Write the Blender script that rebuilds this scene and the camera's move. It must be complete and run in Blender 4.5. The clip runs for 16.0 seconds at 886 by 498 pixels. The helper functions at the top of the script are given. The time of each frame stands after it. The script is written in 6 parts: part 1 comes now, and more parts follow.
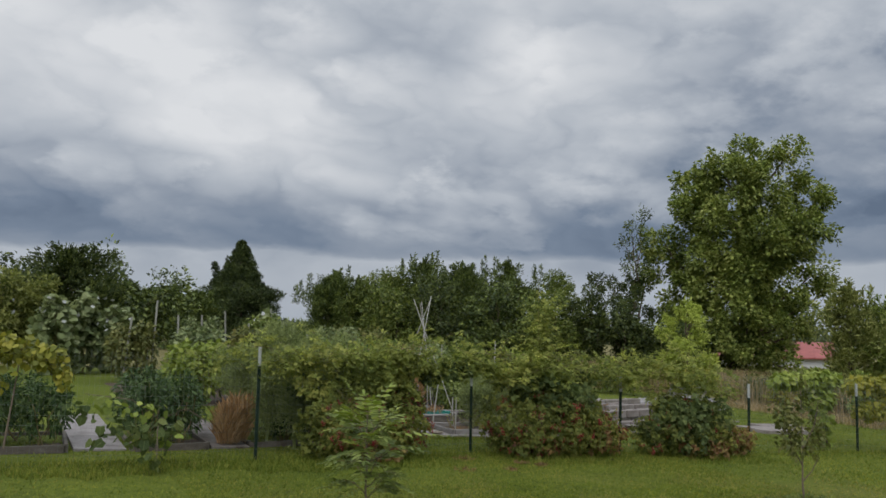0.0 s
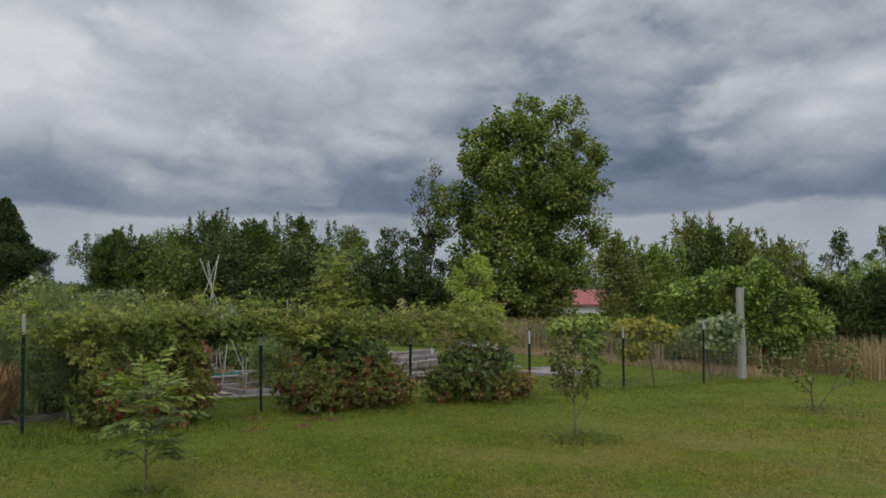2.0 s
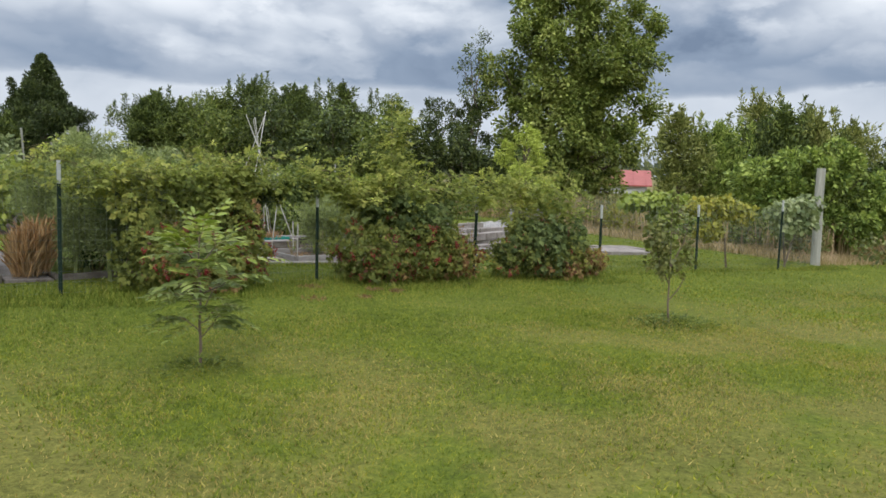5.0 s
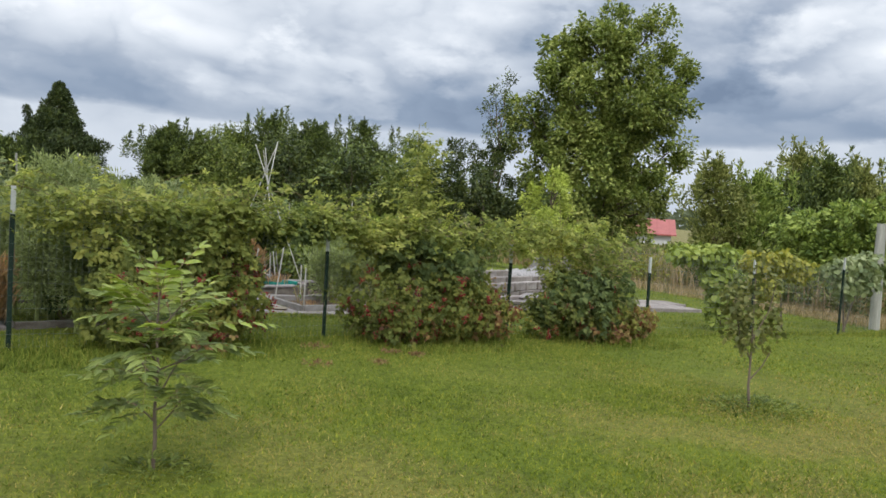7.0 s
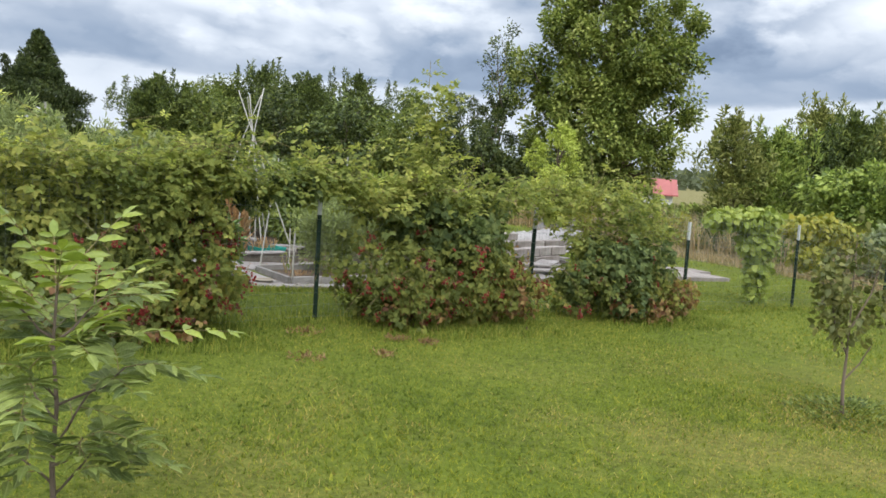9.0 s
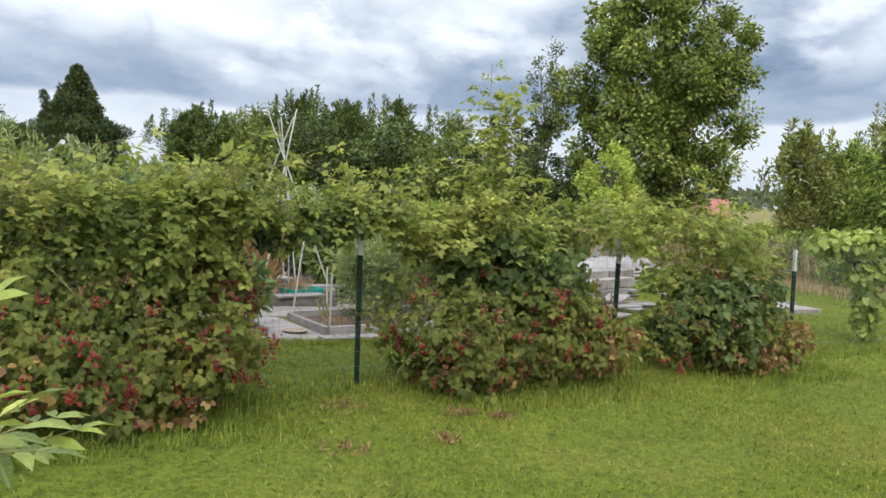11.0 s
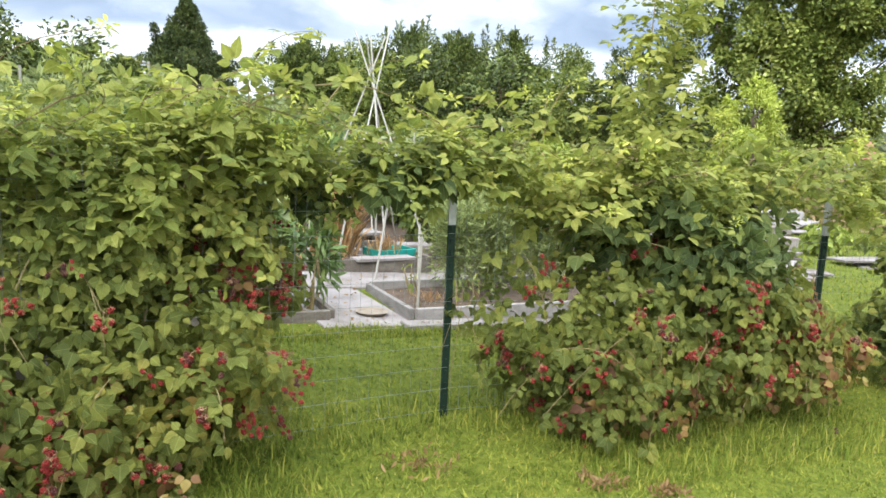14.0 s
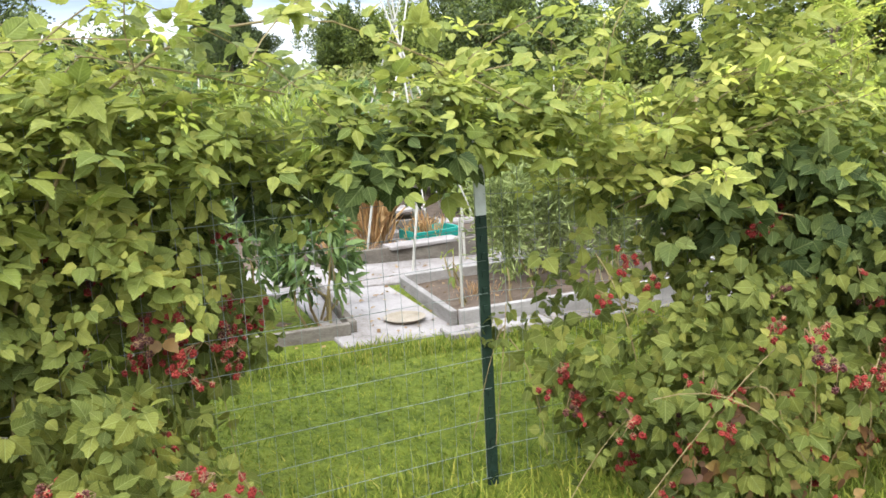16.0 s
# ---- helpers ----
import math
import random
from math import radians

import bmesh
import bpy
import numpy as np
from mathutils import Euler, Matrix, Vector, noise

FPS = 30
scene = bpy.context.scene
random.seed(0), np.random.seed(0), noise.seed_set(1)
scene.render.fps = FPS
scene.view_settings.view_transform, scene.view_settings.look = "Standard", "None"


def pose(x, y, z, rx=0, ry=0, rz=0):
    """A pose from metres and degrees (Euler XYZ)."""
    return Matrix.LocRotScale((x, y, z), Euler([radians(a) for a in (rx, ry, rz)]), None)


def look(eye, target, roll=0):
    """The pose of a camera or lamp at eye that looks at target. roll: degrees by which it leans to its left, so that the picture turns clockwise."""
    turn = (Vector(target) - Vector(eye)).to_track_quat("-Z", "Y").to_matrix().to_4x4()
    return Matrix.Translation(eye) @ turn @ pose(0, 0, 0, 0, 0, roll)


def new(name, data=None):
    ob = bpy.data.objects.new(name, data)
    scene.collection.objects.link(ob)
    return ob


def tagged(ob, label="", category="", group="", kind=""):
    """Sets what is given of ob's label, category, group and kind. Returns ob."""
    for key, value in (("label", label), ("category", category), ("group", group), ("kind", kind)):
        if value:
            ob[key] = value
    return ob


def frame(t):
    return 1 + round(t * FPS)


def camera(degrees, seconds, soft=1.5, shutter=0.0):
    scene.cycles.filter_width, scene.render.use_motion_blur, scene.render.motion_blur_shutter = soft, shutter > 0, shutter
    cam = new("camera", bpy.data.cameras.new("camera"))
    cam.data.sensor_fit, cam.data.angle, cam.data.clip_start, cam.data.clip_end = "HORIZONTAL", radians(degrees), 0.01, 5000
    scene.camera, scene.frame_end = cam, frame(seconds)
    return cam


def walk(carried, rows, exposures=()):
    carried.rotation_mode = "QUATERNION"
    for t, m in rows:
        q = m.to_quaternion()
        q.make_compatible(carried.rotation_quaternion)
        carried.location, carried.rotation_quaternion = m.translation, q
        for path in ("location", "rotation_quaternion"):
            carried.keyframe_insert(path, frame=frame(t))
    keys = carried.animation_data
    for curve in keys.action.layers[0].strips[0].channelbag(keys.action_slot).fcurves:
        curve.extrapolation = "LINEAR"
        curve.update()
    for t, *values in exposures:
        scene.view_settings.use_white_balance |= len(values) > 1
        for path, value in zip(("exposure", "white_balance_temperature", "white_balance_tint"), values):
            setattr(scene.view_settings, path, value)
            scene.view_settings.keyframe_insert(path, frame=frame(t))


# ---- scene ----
cam = camera(55.4, 16.0, soft=1.6)
EXPOSURES = [(0, -0.6), (1.0, -0.8), (2.4, -0.62), (3.0, 0.05), (3.5, 0.08), (4.2, 0.1), (6.5, 0.08), (7.0, 0.12), (7.6, 0.5), (8.0, 0.6), (8.5, 0.45), (9.2, 0.43), (11.5, 0.45), (12.0, 0.86), (12.5, 0.93), (13.0, 1.2), (13.5, 1.13), (14.0, 1.12), (14.5, 1.14), (14.8, 1.0), (15.0, 1.05), (15.5, 1.3), (16.0, 1.35)]
PATH = [
    (0, (-5.621, -9.87, 1.515), (-4.702, -8.106, 1.723), 1.4),
    (0.5, (-5.603, -9.871, 1.534), (-4.619, -8.15, 1.8), 1.2),
    (1, (-5.608, -9.882, 1.532), (-4.549, -8.21, 1.817), 1.1),
    (1.5, (-5.567, -9.881, 1.531), (-4.364, -8.298, 1.74), 0.1),
    (2, (-5.531, -9.873, 1.518), (-4.21, -8.376, 1.626), -0.5),
    (2.5, (-5.52, -9.815, 1.51), (-4.162, -8.347, 1.551), -0.3),
    (3, (-5.525, -9.745, 1.432), (-4.261, -8.199, 1.314), -0.3),
    (3.5, (-5.413, -9.538, 1.409), (-4.26, -7.906, 1.317), 0.1),
    (4, (-5.318, -9.341, 1.352), (-4.181, -7.705, 1.181), 0.6),
    (4.2, (-5.291, -9.205, 1.339), (-4.103, -7.609, 1.137), 1.4),
    (6.3, (-4.662, -7.873, 1.348), (-3.376, -6.347, 1.219), 1.0),
    (6.5, (-4.546, -7.731, 1.316), (-3.27, -6.195, 1.196), 1.0),
    (7, (-4.32, -7.409, 1.335), (-3.09, -5.835, 1.249), 3.3),
    (7.5, (-4.169, -7.007, 1.316), (-2.948, -5.43, 1.167), 3.6),
    (8, (-3.946, -6.753, 1.288), (-2.696, -5.203, 1.095), 3.8),
    (8.5, (-3.696, -6.47, 1.314), (-2.449, -4.918, 1.126), 3.7),
    (9, (-3.554, -6.12, 1.305), (-2.312, -4.563, 1.122), 3.7),
    (9.2, (-3.506, -6.01, 1.316), (-2.266, -4.451, 1.137), 3.5),
    (11.3, (-2.671, -4.719, 1.302), (-1.54, -3.074, 1.17), 1.7),
    (11.5, (-2.564, -4.612, 1.315), (-1.464, -2.951, 1.146), 1.5),
    (12, (-2.433, -4.315, 1.306), (-1.411, -2.612, 1.067), 0.9),
    (12.5, (-2.349, -4.033, 1.329), (-1.367, -2.313, 1.054), -0.1),
    (13, (-2.119, -3.799, 1.297), (-1.172, -2.06, 1.012), 0.2),
    (13.5, (-1.913, -3.556, 1.3), (-1.009, -1.794, 1.023), 0.8),
    (14, (-1.795, -3.258, 1.301), (-0.857, -1.515, 1.018), 2.8),
    (14.5, (-1.62, -3.042, 1.307), (-0.587, -1.354, 1.018), 2.6),
    (15, (-1.394, -2.787, 1.304), (-0.545, -0.999, 1.015), -1.0),
    (15.5, (-1.257, -2.523, 1.283), (-0.508, -0.696, 0.96), -2.6),
    (16, (-1.127, -2.266, 1.267), (-0.338, -0.468, 0.889), -3.1),
]
walk(cam, [(t, look(e, a, r)) for t, e, a, r in PATH], EXPOSURES)

# ---- world, sun ----
SUN_DIR = Vector((-0.45, -0.55, 0.72)).normalized()
world = bpy.data.worlds.new("overcast")
scene.world = world
world.use_nodes = True


class Nodes:
    """A short way to write node trees."""

    def __init__(self, tree):
        self.t = tree
        tree.nodes.clear()

    def add(self, kind, ins=None):
        n = self.t.nodes.new(kind)
        for k, v in (ins or {}).items():
            if isinstance(v, bpy.types.NodeSocket):
                self.t.links.new(v, n.inputs[k])
            else:
                n.inputs[k].default_value = v
        return n

    def math(self, op, a, b=0.0, c=None, clamp=False):
        ins = {0: a, 1: b}
        if c is not None:
            ins[2] = c
        n = self.add("ShaderNodeMath", ins)
        n.operation, n.use_clamp = op, clamp
        return n.outputs[0]

    def ramp(self, fac, stops, interp="LINEAR"):
        n = self.add("ShaderNodeValToRGB", {0: fac})
        n.color_ramp.interpolation = interp
        e = n.color_ramp.elements
        while len(e) < len(stops):
            e.new(0.5)
        for el, (p, c) in zip(e, stops):
            el.position = p
            el.color = (*c, 1) if len(c) == 3 else c
        return n.outputs[0]

    def noise(self, vec, scale, detail=3, rough=0.55, lac=2.0, dist=0.0):
        n = self.add("ShaderNodeTexNoise", {"Scale": scale, "Detail": detail, "Roughness": rough, "Lacunarity": lac, "Distortion": dist})
        if vec is not None:
            self.t.links.new(vec, n.inputs["Vector"])
        return n.outputs["Fac"]

    def mix(self, fac, a, b, kind="MIX"):
        n = self.add("ShaderNodeMix")
        n.data_type, n.blend_type = "RGBA", kind
        for sock, v in ((n.inputs[0], fac), (n.inputs[6], a), (n.inputs[7], b)):
            if isinstance(v, bpy.types.NodeSocket):
                self.t.links.new(v, sock)
            else:
                sock.default_value = v if not isinstance(v, tuple) or len(v) == 4 else (*v, 1)
        return n.outputs[2]


def g3(v):
    return (v, v, v)


def sky():
    N = Nodes(world.node_tree)
    d = N.add("ShaderNodeTexCoord").outputs["Generated"]
    s = N.add("ShaderNodeSeparateXYZ", {0: d})
    x, y, z = s.outputs
    zc = N.math("MAXIMUM", z, 0.0)
    k = N.math("ADD", zc, 0.85)
    p = N.add("ShaderNodeCombineXYZ", {0: N.math("DIVIDE", x, k), 1: N.math("DIVIDE", y, k), 2: N.math("MULTIPLY", N.math("DIVIDE", zc, k), 2.0)}).outputs[0]
    big = N.noise(p, 2.6, 3, 0.5)
    mid = N.noise(p, 6.0, 7, 0.55)
    # wavy bases of the cloud banks
    zz = N.math("ADD", zc, N.math("MULTIPLY", N.math("SUBTRACT", mid, 0.5), 0.05))
    bank = N.ramp(zz, [(0.0, g3(0.58)), (0.05, g3(0.63)), (0.09, g3(0.65)), (0.099, g3(0.43)), (0.118, g3(0.42)), (0.14, g3(0.49)), (0.17, g3(0.62)), (0.23, g3(0.74)), (0.36, g3(0.79)), (0.5, g3(0.76))])
    free = N.ramp(zc, [(0.06, g3(0.08)), (0.13, g3(1.0))])
    v = N.math("ADD", bank, N.math("MULTIPLY", N.math("SUBTRACT", big, 0.5), N.math("MULTIPLY", free, 0.35)))
    v = N.math("ADD", v, N.math("MULTIPLY", N.math("SUBTRACT", mid, 0.5), N.math("MULTIPLY", free, 0.5)))
    # the larger bright and dark masses of this cloud deck
    flat = N.add("ShaderNodeVectorMath", {0: d, 1: (1.0, 1.0, 1.9)})
    flat.operation = "MULTIPLY"
    for (cx, cy, cz), size, amount in CLOUDS:
        q = N.add("ShaderNodeVectorMath", {0: flat.outputs[0], 1: (cx, cy, cz * 1.9)})
        q.operation = "DISTANCE"
        ragged = N.math("ADD", q.outputs["Value"], N.math("MULTIPLY", N.math("SUBTRACT", mid, 0.5), 0.5))
        v = N.math("ADD", v, N.math("MULTIPLY", N.math("MULTIPLY", N.math("SUBTRACT", 1.0, N.math("DIVIDE", ragged, size)), 1.5, clamp=True), amount))
    warp = N.add("ShaderNodeVectorMath", {0: p, 1: N.add("ShaderNodeCombineXYZ", {0: N.math("MULTIPLY", mid, 0.25), 1: N.math("MULTIPLY", big, 0.25)}).outputs[0]}).outputs[0]
    for scale, amount in ((4.5, 0.26), (9.0, 0.2), (19.0, 0.1)):
        puff = N.math("ABSOLUTE", N.math("MULTIPLY_ADD", N.noise(warp, scale, 1, 0.4), 2.0, -1.0))
        v = N.math("ADD", v, N.math("MULTIPLY", N.math("SUBTRACT", puff, 0.24), N.math("MULTIPLY", free, amount)))
    v = N.math("MULTIPLY_ADD", v, 1.14, -0.075)
    col = N.ramp(v, [(0.12, (0.155, 0.208, 0.3)), (0.33, (0.226, 0.287, 0.388)), (0.5, (0.365, 0.42, 0.508)), (0.7, (0.588, 0.636, 0.705)), (1.0, (0.93, 0.952, 0.985))])
    # the thinner cloud overhead and behind lets more light through
    back = N.math("ADD", N.math("MULTIPLY", x, -0.62), N.math("MULTIPLY", y, -0.78))
    lift = N.math("ADD", N.ramp(zc, [(0.42, g3(0.0)), (0.85, g3(1.0))]), N.math("MULTIPLY", N.ramp(back, [(0.0, g3(0.0)), (0.8, g3(1.0))]), 0.7))
    gain = N.math("MULTIPLY_ADD", lift, SKY_LIFT, 1.19)
    nish = N.add("ShaderNodeTexSky")
    nish.sky_type, nish.sun_disc = "NISHITA", False
    nish.sun_elevation, nish.sun_rotation = math.asin(SUN_DIR.z), math.atan2(SUN_DIR.x, SUN_DIR.y)
    b1 = N.add("ShaderNodeBackground", {0: nish.outputs[0], 1: 0.05})
    b2 = N.add("ShaderNodeBackground", {0: col, 1: gain})
    m = N.add("ShaderNodeMixShader", {0: 0.96, 1: b1.outputs[0], 2: b2.outputs[0]})
    N.add("ShaderNodeOutputWorld", {0: m.outputs[0]})


SKY_LIFT = 2.0
CLOUDS = [((0.23, 0.941, 0.25), 0.15, 0.15), ((0.16, 0.955, 0.25), 0.16, 0.06), ((0.529, 0.796, 0.292), 0.15, 0.15), ((0.559, 0.765, 0.32), 0.12, 0.12), ((0.469, 0.871, 0.144), 0.08, 0.12), ((0.3, 0.93, 0.19), 0.17, 0.07),
          ((0.507, 0.847, 0.157), 0.06, 0.08), ((0.846, 0.493, 0.201), 0.2, 0.05), ((0.376, 0.865, 0.332), 0.17, -0.06), ((0.714, 0.672, 0.195), 0.2, -0.1), ((0.856, 0.46, 0.237), 0.14, -0.13), ((0.79, 0.57, 0.22), 0.16, -0.12), ((0.895, 0.405, 0.19), 0.09, 0.16),
          ((0.207, 0.969, 0.137), 0.14, -0.03), ((0.664, 0.684, 0.303), 0.15, -0.09), ((0.661, 0.741, 0.118), 0.18, -0.06)]
sky()
sun = new("sun", bpy.data.lights.new("sun", "SUN"))
sun.data.energy, sun.data.angle, sun.data.color = 1.5, radians(25), (1.0, 0.96, 0.88)
sun.matrix_world = look(SUN_DIR * 60, (0, 0, 0))

# ---- materials ----


def material(name):
    m = bpy.data.materials.new(name)
    m.use_nodes = True
    return m, Nodes(m.node_tree)


def leaf_material(name, stops, trans=0.35, rough=0.5, spec=0.25, patch=1.3, veins=False, spread=0.7):
    """Leaves: one tone for each leaf, slow drifts of tone through the crown, some light through the blade."""
    m, N = material(name)
    r = N.add("ShaderNodeNewGeometry").outputs["Random Per Island"]
    o = N.add("ShaderNodeTexCoord").outputs["Object"]
    f = N.math("ADD", N.math("MULTIPLY_ADD", r, spread, (0.7 - spread) * 0.5), N.math("MULTIPLY", N.math("SUBTRACT", N.noise(o, patch, 2), 0.35), 0.9))
    c = N.ramp(f, stops)
    vein = N.noise(o, 60, 2)
    c = N.mix(0.25, c, N.ramp(vein, [(0.3, g3(0.25)), (0.7, g3(0.9))]), "OVERLAY")
    b = N.add("ShaderNodeBsdfPrincipled", {"Base Color": c, "Roughness": rough, "Specular IOR Level": spec})
    if veins:
        n = N.add("ShaderNodeAttribute")
        n.attribute_name = "blade"
        q = N.add("ShaderNodeSeparateXYZ", {0: n.outputs["Vector"]})
        ax = N.math("ABSOLUTE", q.outputs[0])
        rib = N.math("SUBTRACT", 1.0, N.math("DIVIDE", ax, 0.035), clamp=True)
        w = N.math("FRACT", N.math("MULTIPLY", N.math("SUBTRACT", q.outputs[1], N.math("MULTIPLY", ax, 0.9)), 7.0))
        side = N.math("SUBTRACT", 1.0, N.math("DIVIDE", N.math("ABSOLUTE", N.math("SUBTRACT", w, 0.5)), 0.13), clamp=True)
        vein = N.math("MAXIMUM", rib, N.math("MULTIPLY", side, 0.55))
        c = N.mix(N.math("MULTIPLY", vein, 0.4), c, N.mix(0.5, c, (0.6, 0.66, 0.3)))
        b = N.add("ShaderNodeBsdfPrincipled", {"Base Color": c, "Roughness": rough, "Specular IOR Level": spec, "Normal": N.add("ShaderNodeBump", {"Strength": 0.5, "Distance": 0.004, "Height": N.math("SUBTRACT", 1.0, vein)}).outputs[0]})
    t = N.add("ShaderNodeBsdfTranslucent", {"Color": N.mix(0.4, c, (0.95, 1.0, 0.5, 1), "MULTIPLY")})
    x = N.add("ShaderNodeMixShader", {0: trans, 1: b.outputs[0], 2: t.outputs[0]})
    N.add("ShaderNodeOutputMaterial", {0: x.outputs[0]})
    return m


def plain_material(name, stops, scale=8.0, rough=0.8, metal=0.0, bump=0.3, spec=0.3, stretch=(1, 1, 1), fine=60.0):
    """A worn surface: two scales of variation and a fine relief."""
    m, N = material(name)
    o = N.add("ShaderNodeTexCoord").outputs["Object"]
    o = N.add("ShaderNodeMapping", {0: o, 3: stretch}).outputs[0]
    r = N.add("ShaderNodeObjectInfo").outputs["Random"]
    a, b = N.noise(o, scale, 5, 0.6), N.noise(o, fine, 3, 0.6)
    f = N.math("ADD", N.math("MULTIPLY", a, 0.7), N.math("MULTIPLY", b, 0.3))
    f = N.math("ADD", f, N.math("MULTIPLY", N.math("SUBTRACT", r, 0.5), 0.18))
    c = N.ramp(f, stops)
    bp = N.add("ShaderNodeBump", {"Strength": bump, "Distance": 0.01, "Height": f})
    s = N.add("ShaderNodeBsdfPrincipled", {"Base Color": c, "Roughness": rough, "Metallic": metal, "Specular IOR Level": spec, "Normal": bp.outputs[0]})
    N.add("ShaderNodeOutputMaterial", {0: s.outputs[0]})
    return m


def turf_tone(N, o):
    """Tone of the turf: slow drifts, small tufts, the mask of the worn, dry part of the yard, and a mask that rises
    towards the fence.
    """
    slow, tuft, small = N.noise(o, 0.5, 4, 0.6), N.noise(o, 7.0, 3, 0.6), N.noise(o, 24.0, 3, 0.65)
    f = N.math("ADD", N.math("ADD", N.math("MULTIPLY", slow, 0.45), N.math("MULTIPLY", tuft, 0.4)), N.math("MULTIPLY", small, 0.9))
    f = N.math("ADD", N.math("MULTIPLY", N.math("SUBTRACT", f, 0.875), 1.3), 0.5)
    y = N.add("ShaderNodeSeparateXYZ", {0: o}).outputs[1]
    worn = N.ramp(N.math("MULTIPLY_ADD", y, -0.1, 0.0), [(0.12, g3(0.1)), (0.42, g3(1.0))])
    dry = N.math("MULTIPLY", N.ramp(N.noise(o, 0.6, 5, 0.62), [(0.41, g3(0.0)), (0.55, g3(1.0))]), worn)
    # rises with y towards the fence, full from there on
    fence_tint = N.ramp(N.math("MULTIPLY_ADD", y, 0.1, 0.5), [(0.15, g3(0.0)), (0.35, g3(1.0))])
    return f, dry, fence_tint


def lawn_material():
    m, N = material("lawn")
    o = N.add("ShaderNodeTexCoord").outputs["Object"]
    f, dry, fence_tint = turf_tone(N, o)
    c = N.noise(o, 60, 3, 0.7)
    f = N.math("ADD", f, N.math("MULTIPLY", N.math("SUBTRACT", c, 0.5), 0.8))
    col = N.ramp(f, [(0.1, (0.038, 0.0551, 0.00855)), (0.45, (0.0826, 0.109, 0.0133)), (0.75, (0.131, 0.154, 0.0199)), (1, (0.185, 0.19, 0.0314))])
    col = N.mix(N.math("MULTIPLY", dry, 0.5), col, N.ramp(f, [(0.2, (0.09, 0.075, 0.02)), (0.8, (0.24, 0.195, 0.065))]))
    # beyond the mown yard the meadow is dry
    s = N.add("ShaderNodeSeparateXYZ", {0: o})
    far = N.math("MAXIMUM", N.math("SUBTRACT", s.outputs[1], 14.0), N.math("SUBTRACT", s.outputs[0], 17.5))
    far = N.math("ADD", far, N.math("MULTIPLY", N.math("SUBTRACT", N.noise(o, 0.45, 4, 0.6), 0.5), 6.0), clamp=True)
    col = N.mix(far, col, N.ramp(f, [(0.2, (0.10, 0.10, 0.03)), (0.8, (0.2, 0.17, 0.08))]))
    bp = N.add("ShaderNodeBump", {"Strength": 0.8, "Distance": 0.03, "Height": f})
    p = N.add("ShaderNodeBsdfPrincipled", {"Base Color": col, "Roughness": 0.9, "Specular IOR Level": 0.1, "Normal": bp.outputs[0]})
    N.add("ShaderNodeOutputMaterial", {0: p.outputs[0]})
    return m


def blade_material():
    m, N = material("grass_blade")
    r = N.add("ShaderNodeNewGeometry").outputs["Random Per Island"]
    o = N.add("ShaderNodeTexCoord").outputs["Object"]
    f, dry, fence_tint = turf_tone(N, o)
    f = N.math("ADD", f, N.math("MULTIPLY", N.math("SUBTRACT", r, 0.5), 0.7))
    col = N.ramp(f, [(0.05, (0.057, 0.0874, 0.0104)), (0.4, (0.133, 0.171, 0.0181)), (0.68, (0.211, 0.236, 0.0285)), (0.95, (0.314, 0.294, 0.0399))])
    # towards the fence the blades turn slightly darker and bluer
    col = N.mix(fence_tint, col, N.mix(1.0, col, (0.92, 0.95, 1.3), "MULTIPLY"))
    tan = N.ramp(N.math("ADD", N.math("MULTIPLY", dry, 0.5), N.math("MULTIPLY", N.math("SUBTRACT", N.math("FRACT", N.math("MULTIPLY", r, 7.3)), 0.5), 0.9)), [(0.40, g3(0.0)), (0.52, g3(0.9))])
    col = N.mix(tan, col, N.ramp(r, [(0.0, (0.2, 0.155, 0.045)), (1.0, (0.42, 0.34, 0.12))]))
    p = N.add("ShaderNodeBsdfPrincipled", {"Base Color": col, "Roughness": 0.75, "Specular IOR Level": 0.08})
    t = N.add("ShaderNodeBsdfTranslucent", {"Color": col})
    x = N.add("ShaderNodeMixShader", {0: 0.35, 1: p.outputs[0], 2: t.outputs[0]})
    N.add("ShaderNodeOutputMaterial", {0: x.outputs[0]})
    return m


LAWN, BLADE = lawn_material(), blade_material()
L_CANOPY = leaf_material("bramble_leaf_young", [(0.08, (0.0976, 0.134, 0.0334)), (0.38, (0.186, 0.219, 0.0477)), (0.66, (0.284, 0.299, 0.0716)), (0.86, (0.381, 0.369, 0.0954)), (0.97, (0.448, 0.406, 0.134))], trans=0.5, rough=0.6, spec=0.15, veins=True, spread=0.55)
L_TIP = leaf_material("bramble_shoot_tip", [(0.1, (0.30, 0.36, 0.06)), (0.5, (0.43, 0.46, 0.09)), (0.9, (0.56, 0.55, 0.15))], trans=0.5, rough=0.6, spec=0.12, veins=True)
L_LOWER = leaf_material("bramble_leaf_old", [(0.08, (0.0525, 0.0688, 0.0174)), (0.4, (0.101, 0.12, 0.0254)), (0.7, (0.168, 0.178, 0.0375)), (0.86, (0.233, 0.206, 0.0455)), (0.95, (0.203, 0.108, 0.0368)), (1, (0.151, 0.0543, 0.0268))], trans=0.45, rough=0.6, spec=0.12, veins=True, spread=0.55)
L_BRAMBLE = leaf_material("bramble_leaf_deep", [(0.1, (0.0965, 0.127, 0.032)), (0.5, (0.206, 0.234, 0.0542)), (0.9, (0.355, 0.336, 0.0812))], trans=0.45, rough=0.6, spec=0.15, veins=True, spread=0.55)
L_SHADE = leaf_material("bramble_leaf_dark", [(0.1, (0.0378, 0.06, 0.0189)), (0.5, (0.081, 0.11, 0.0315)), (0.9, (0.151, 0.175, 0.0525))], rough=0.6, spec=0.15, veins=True)
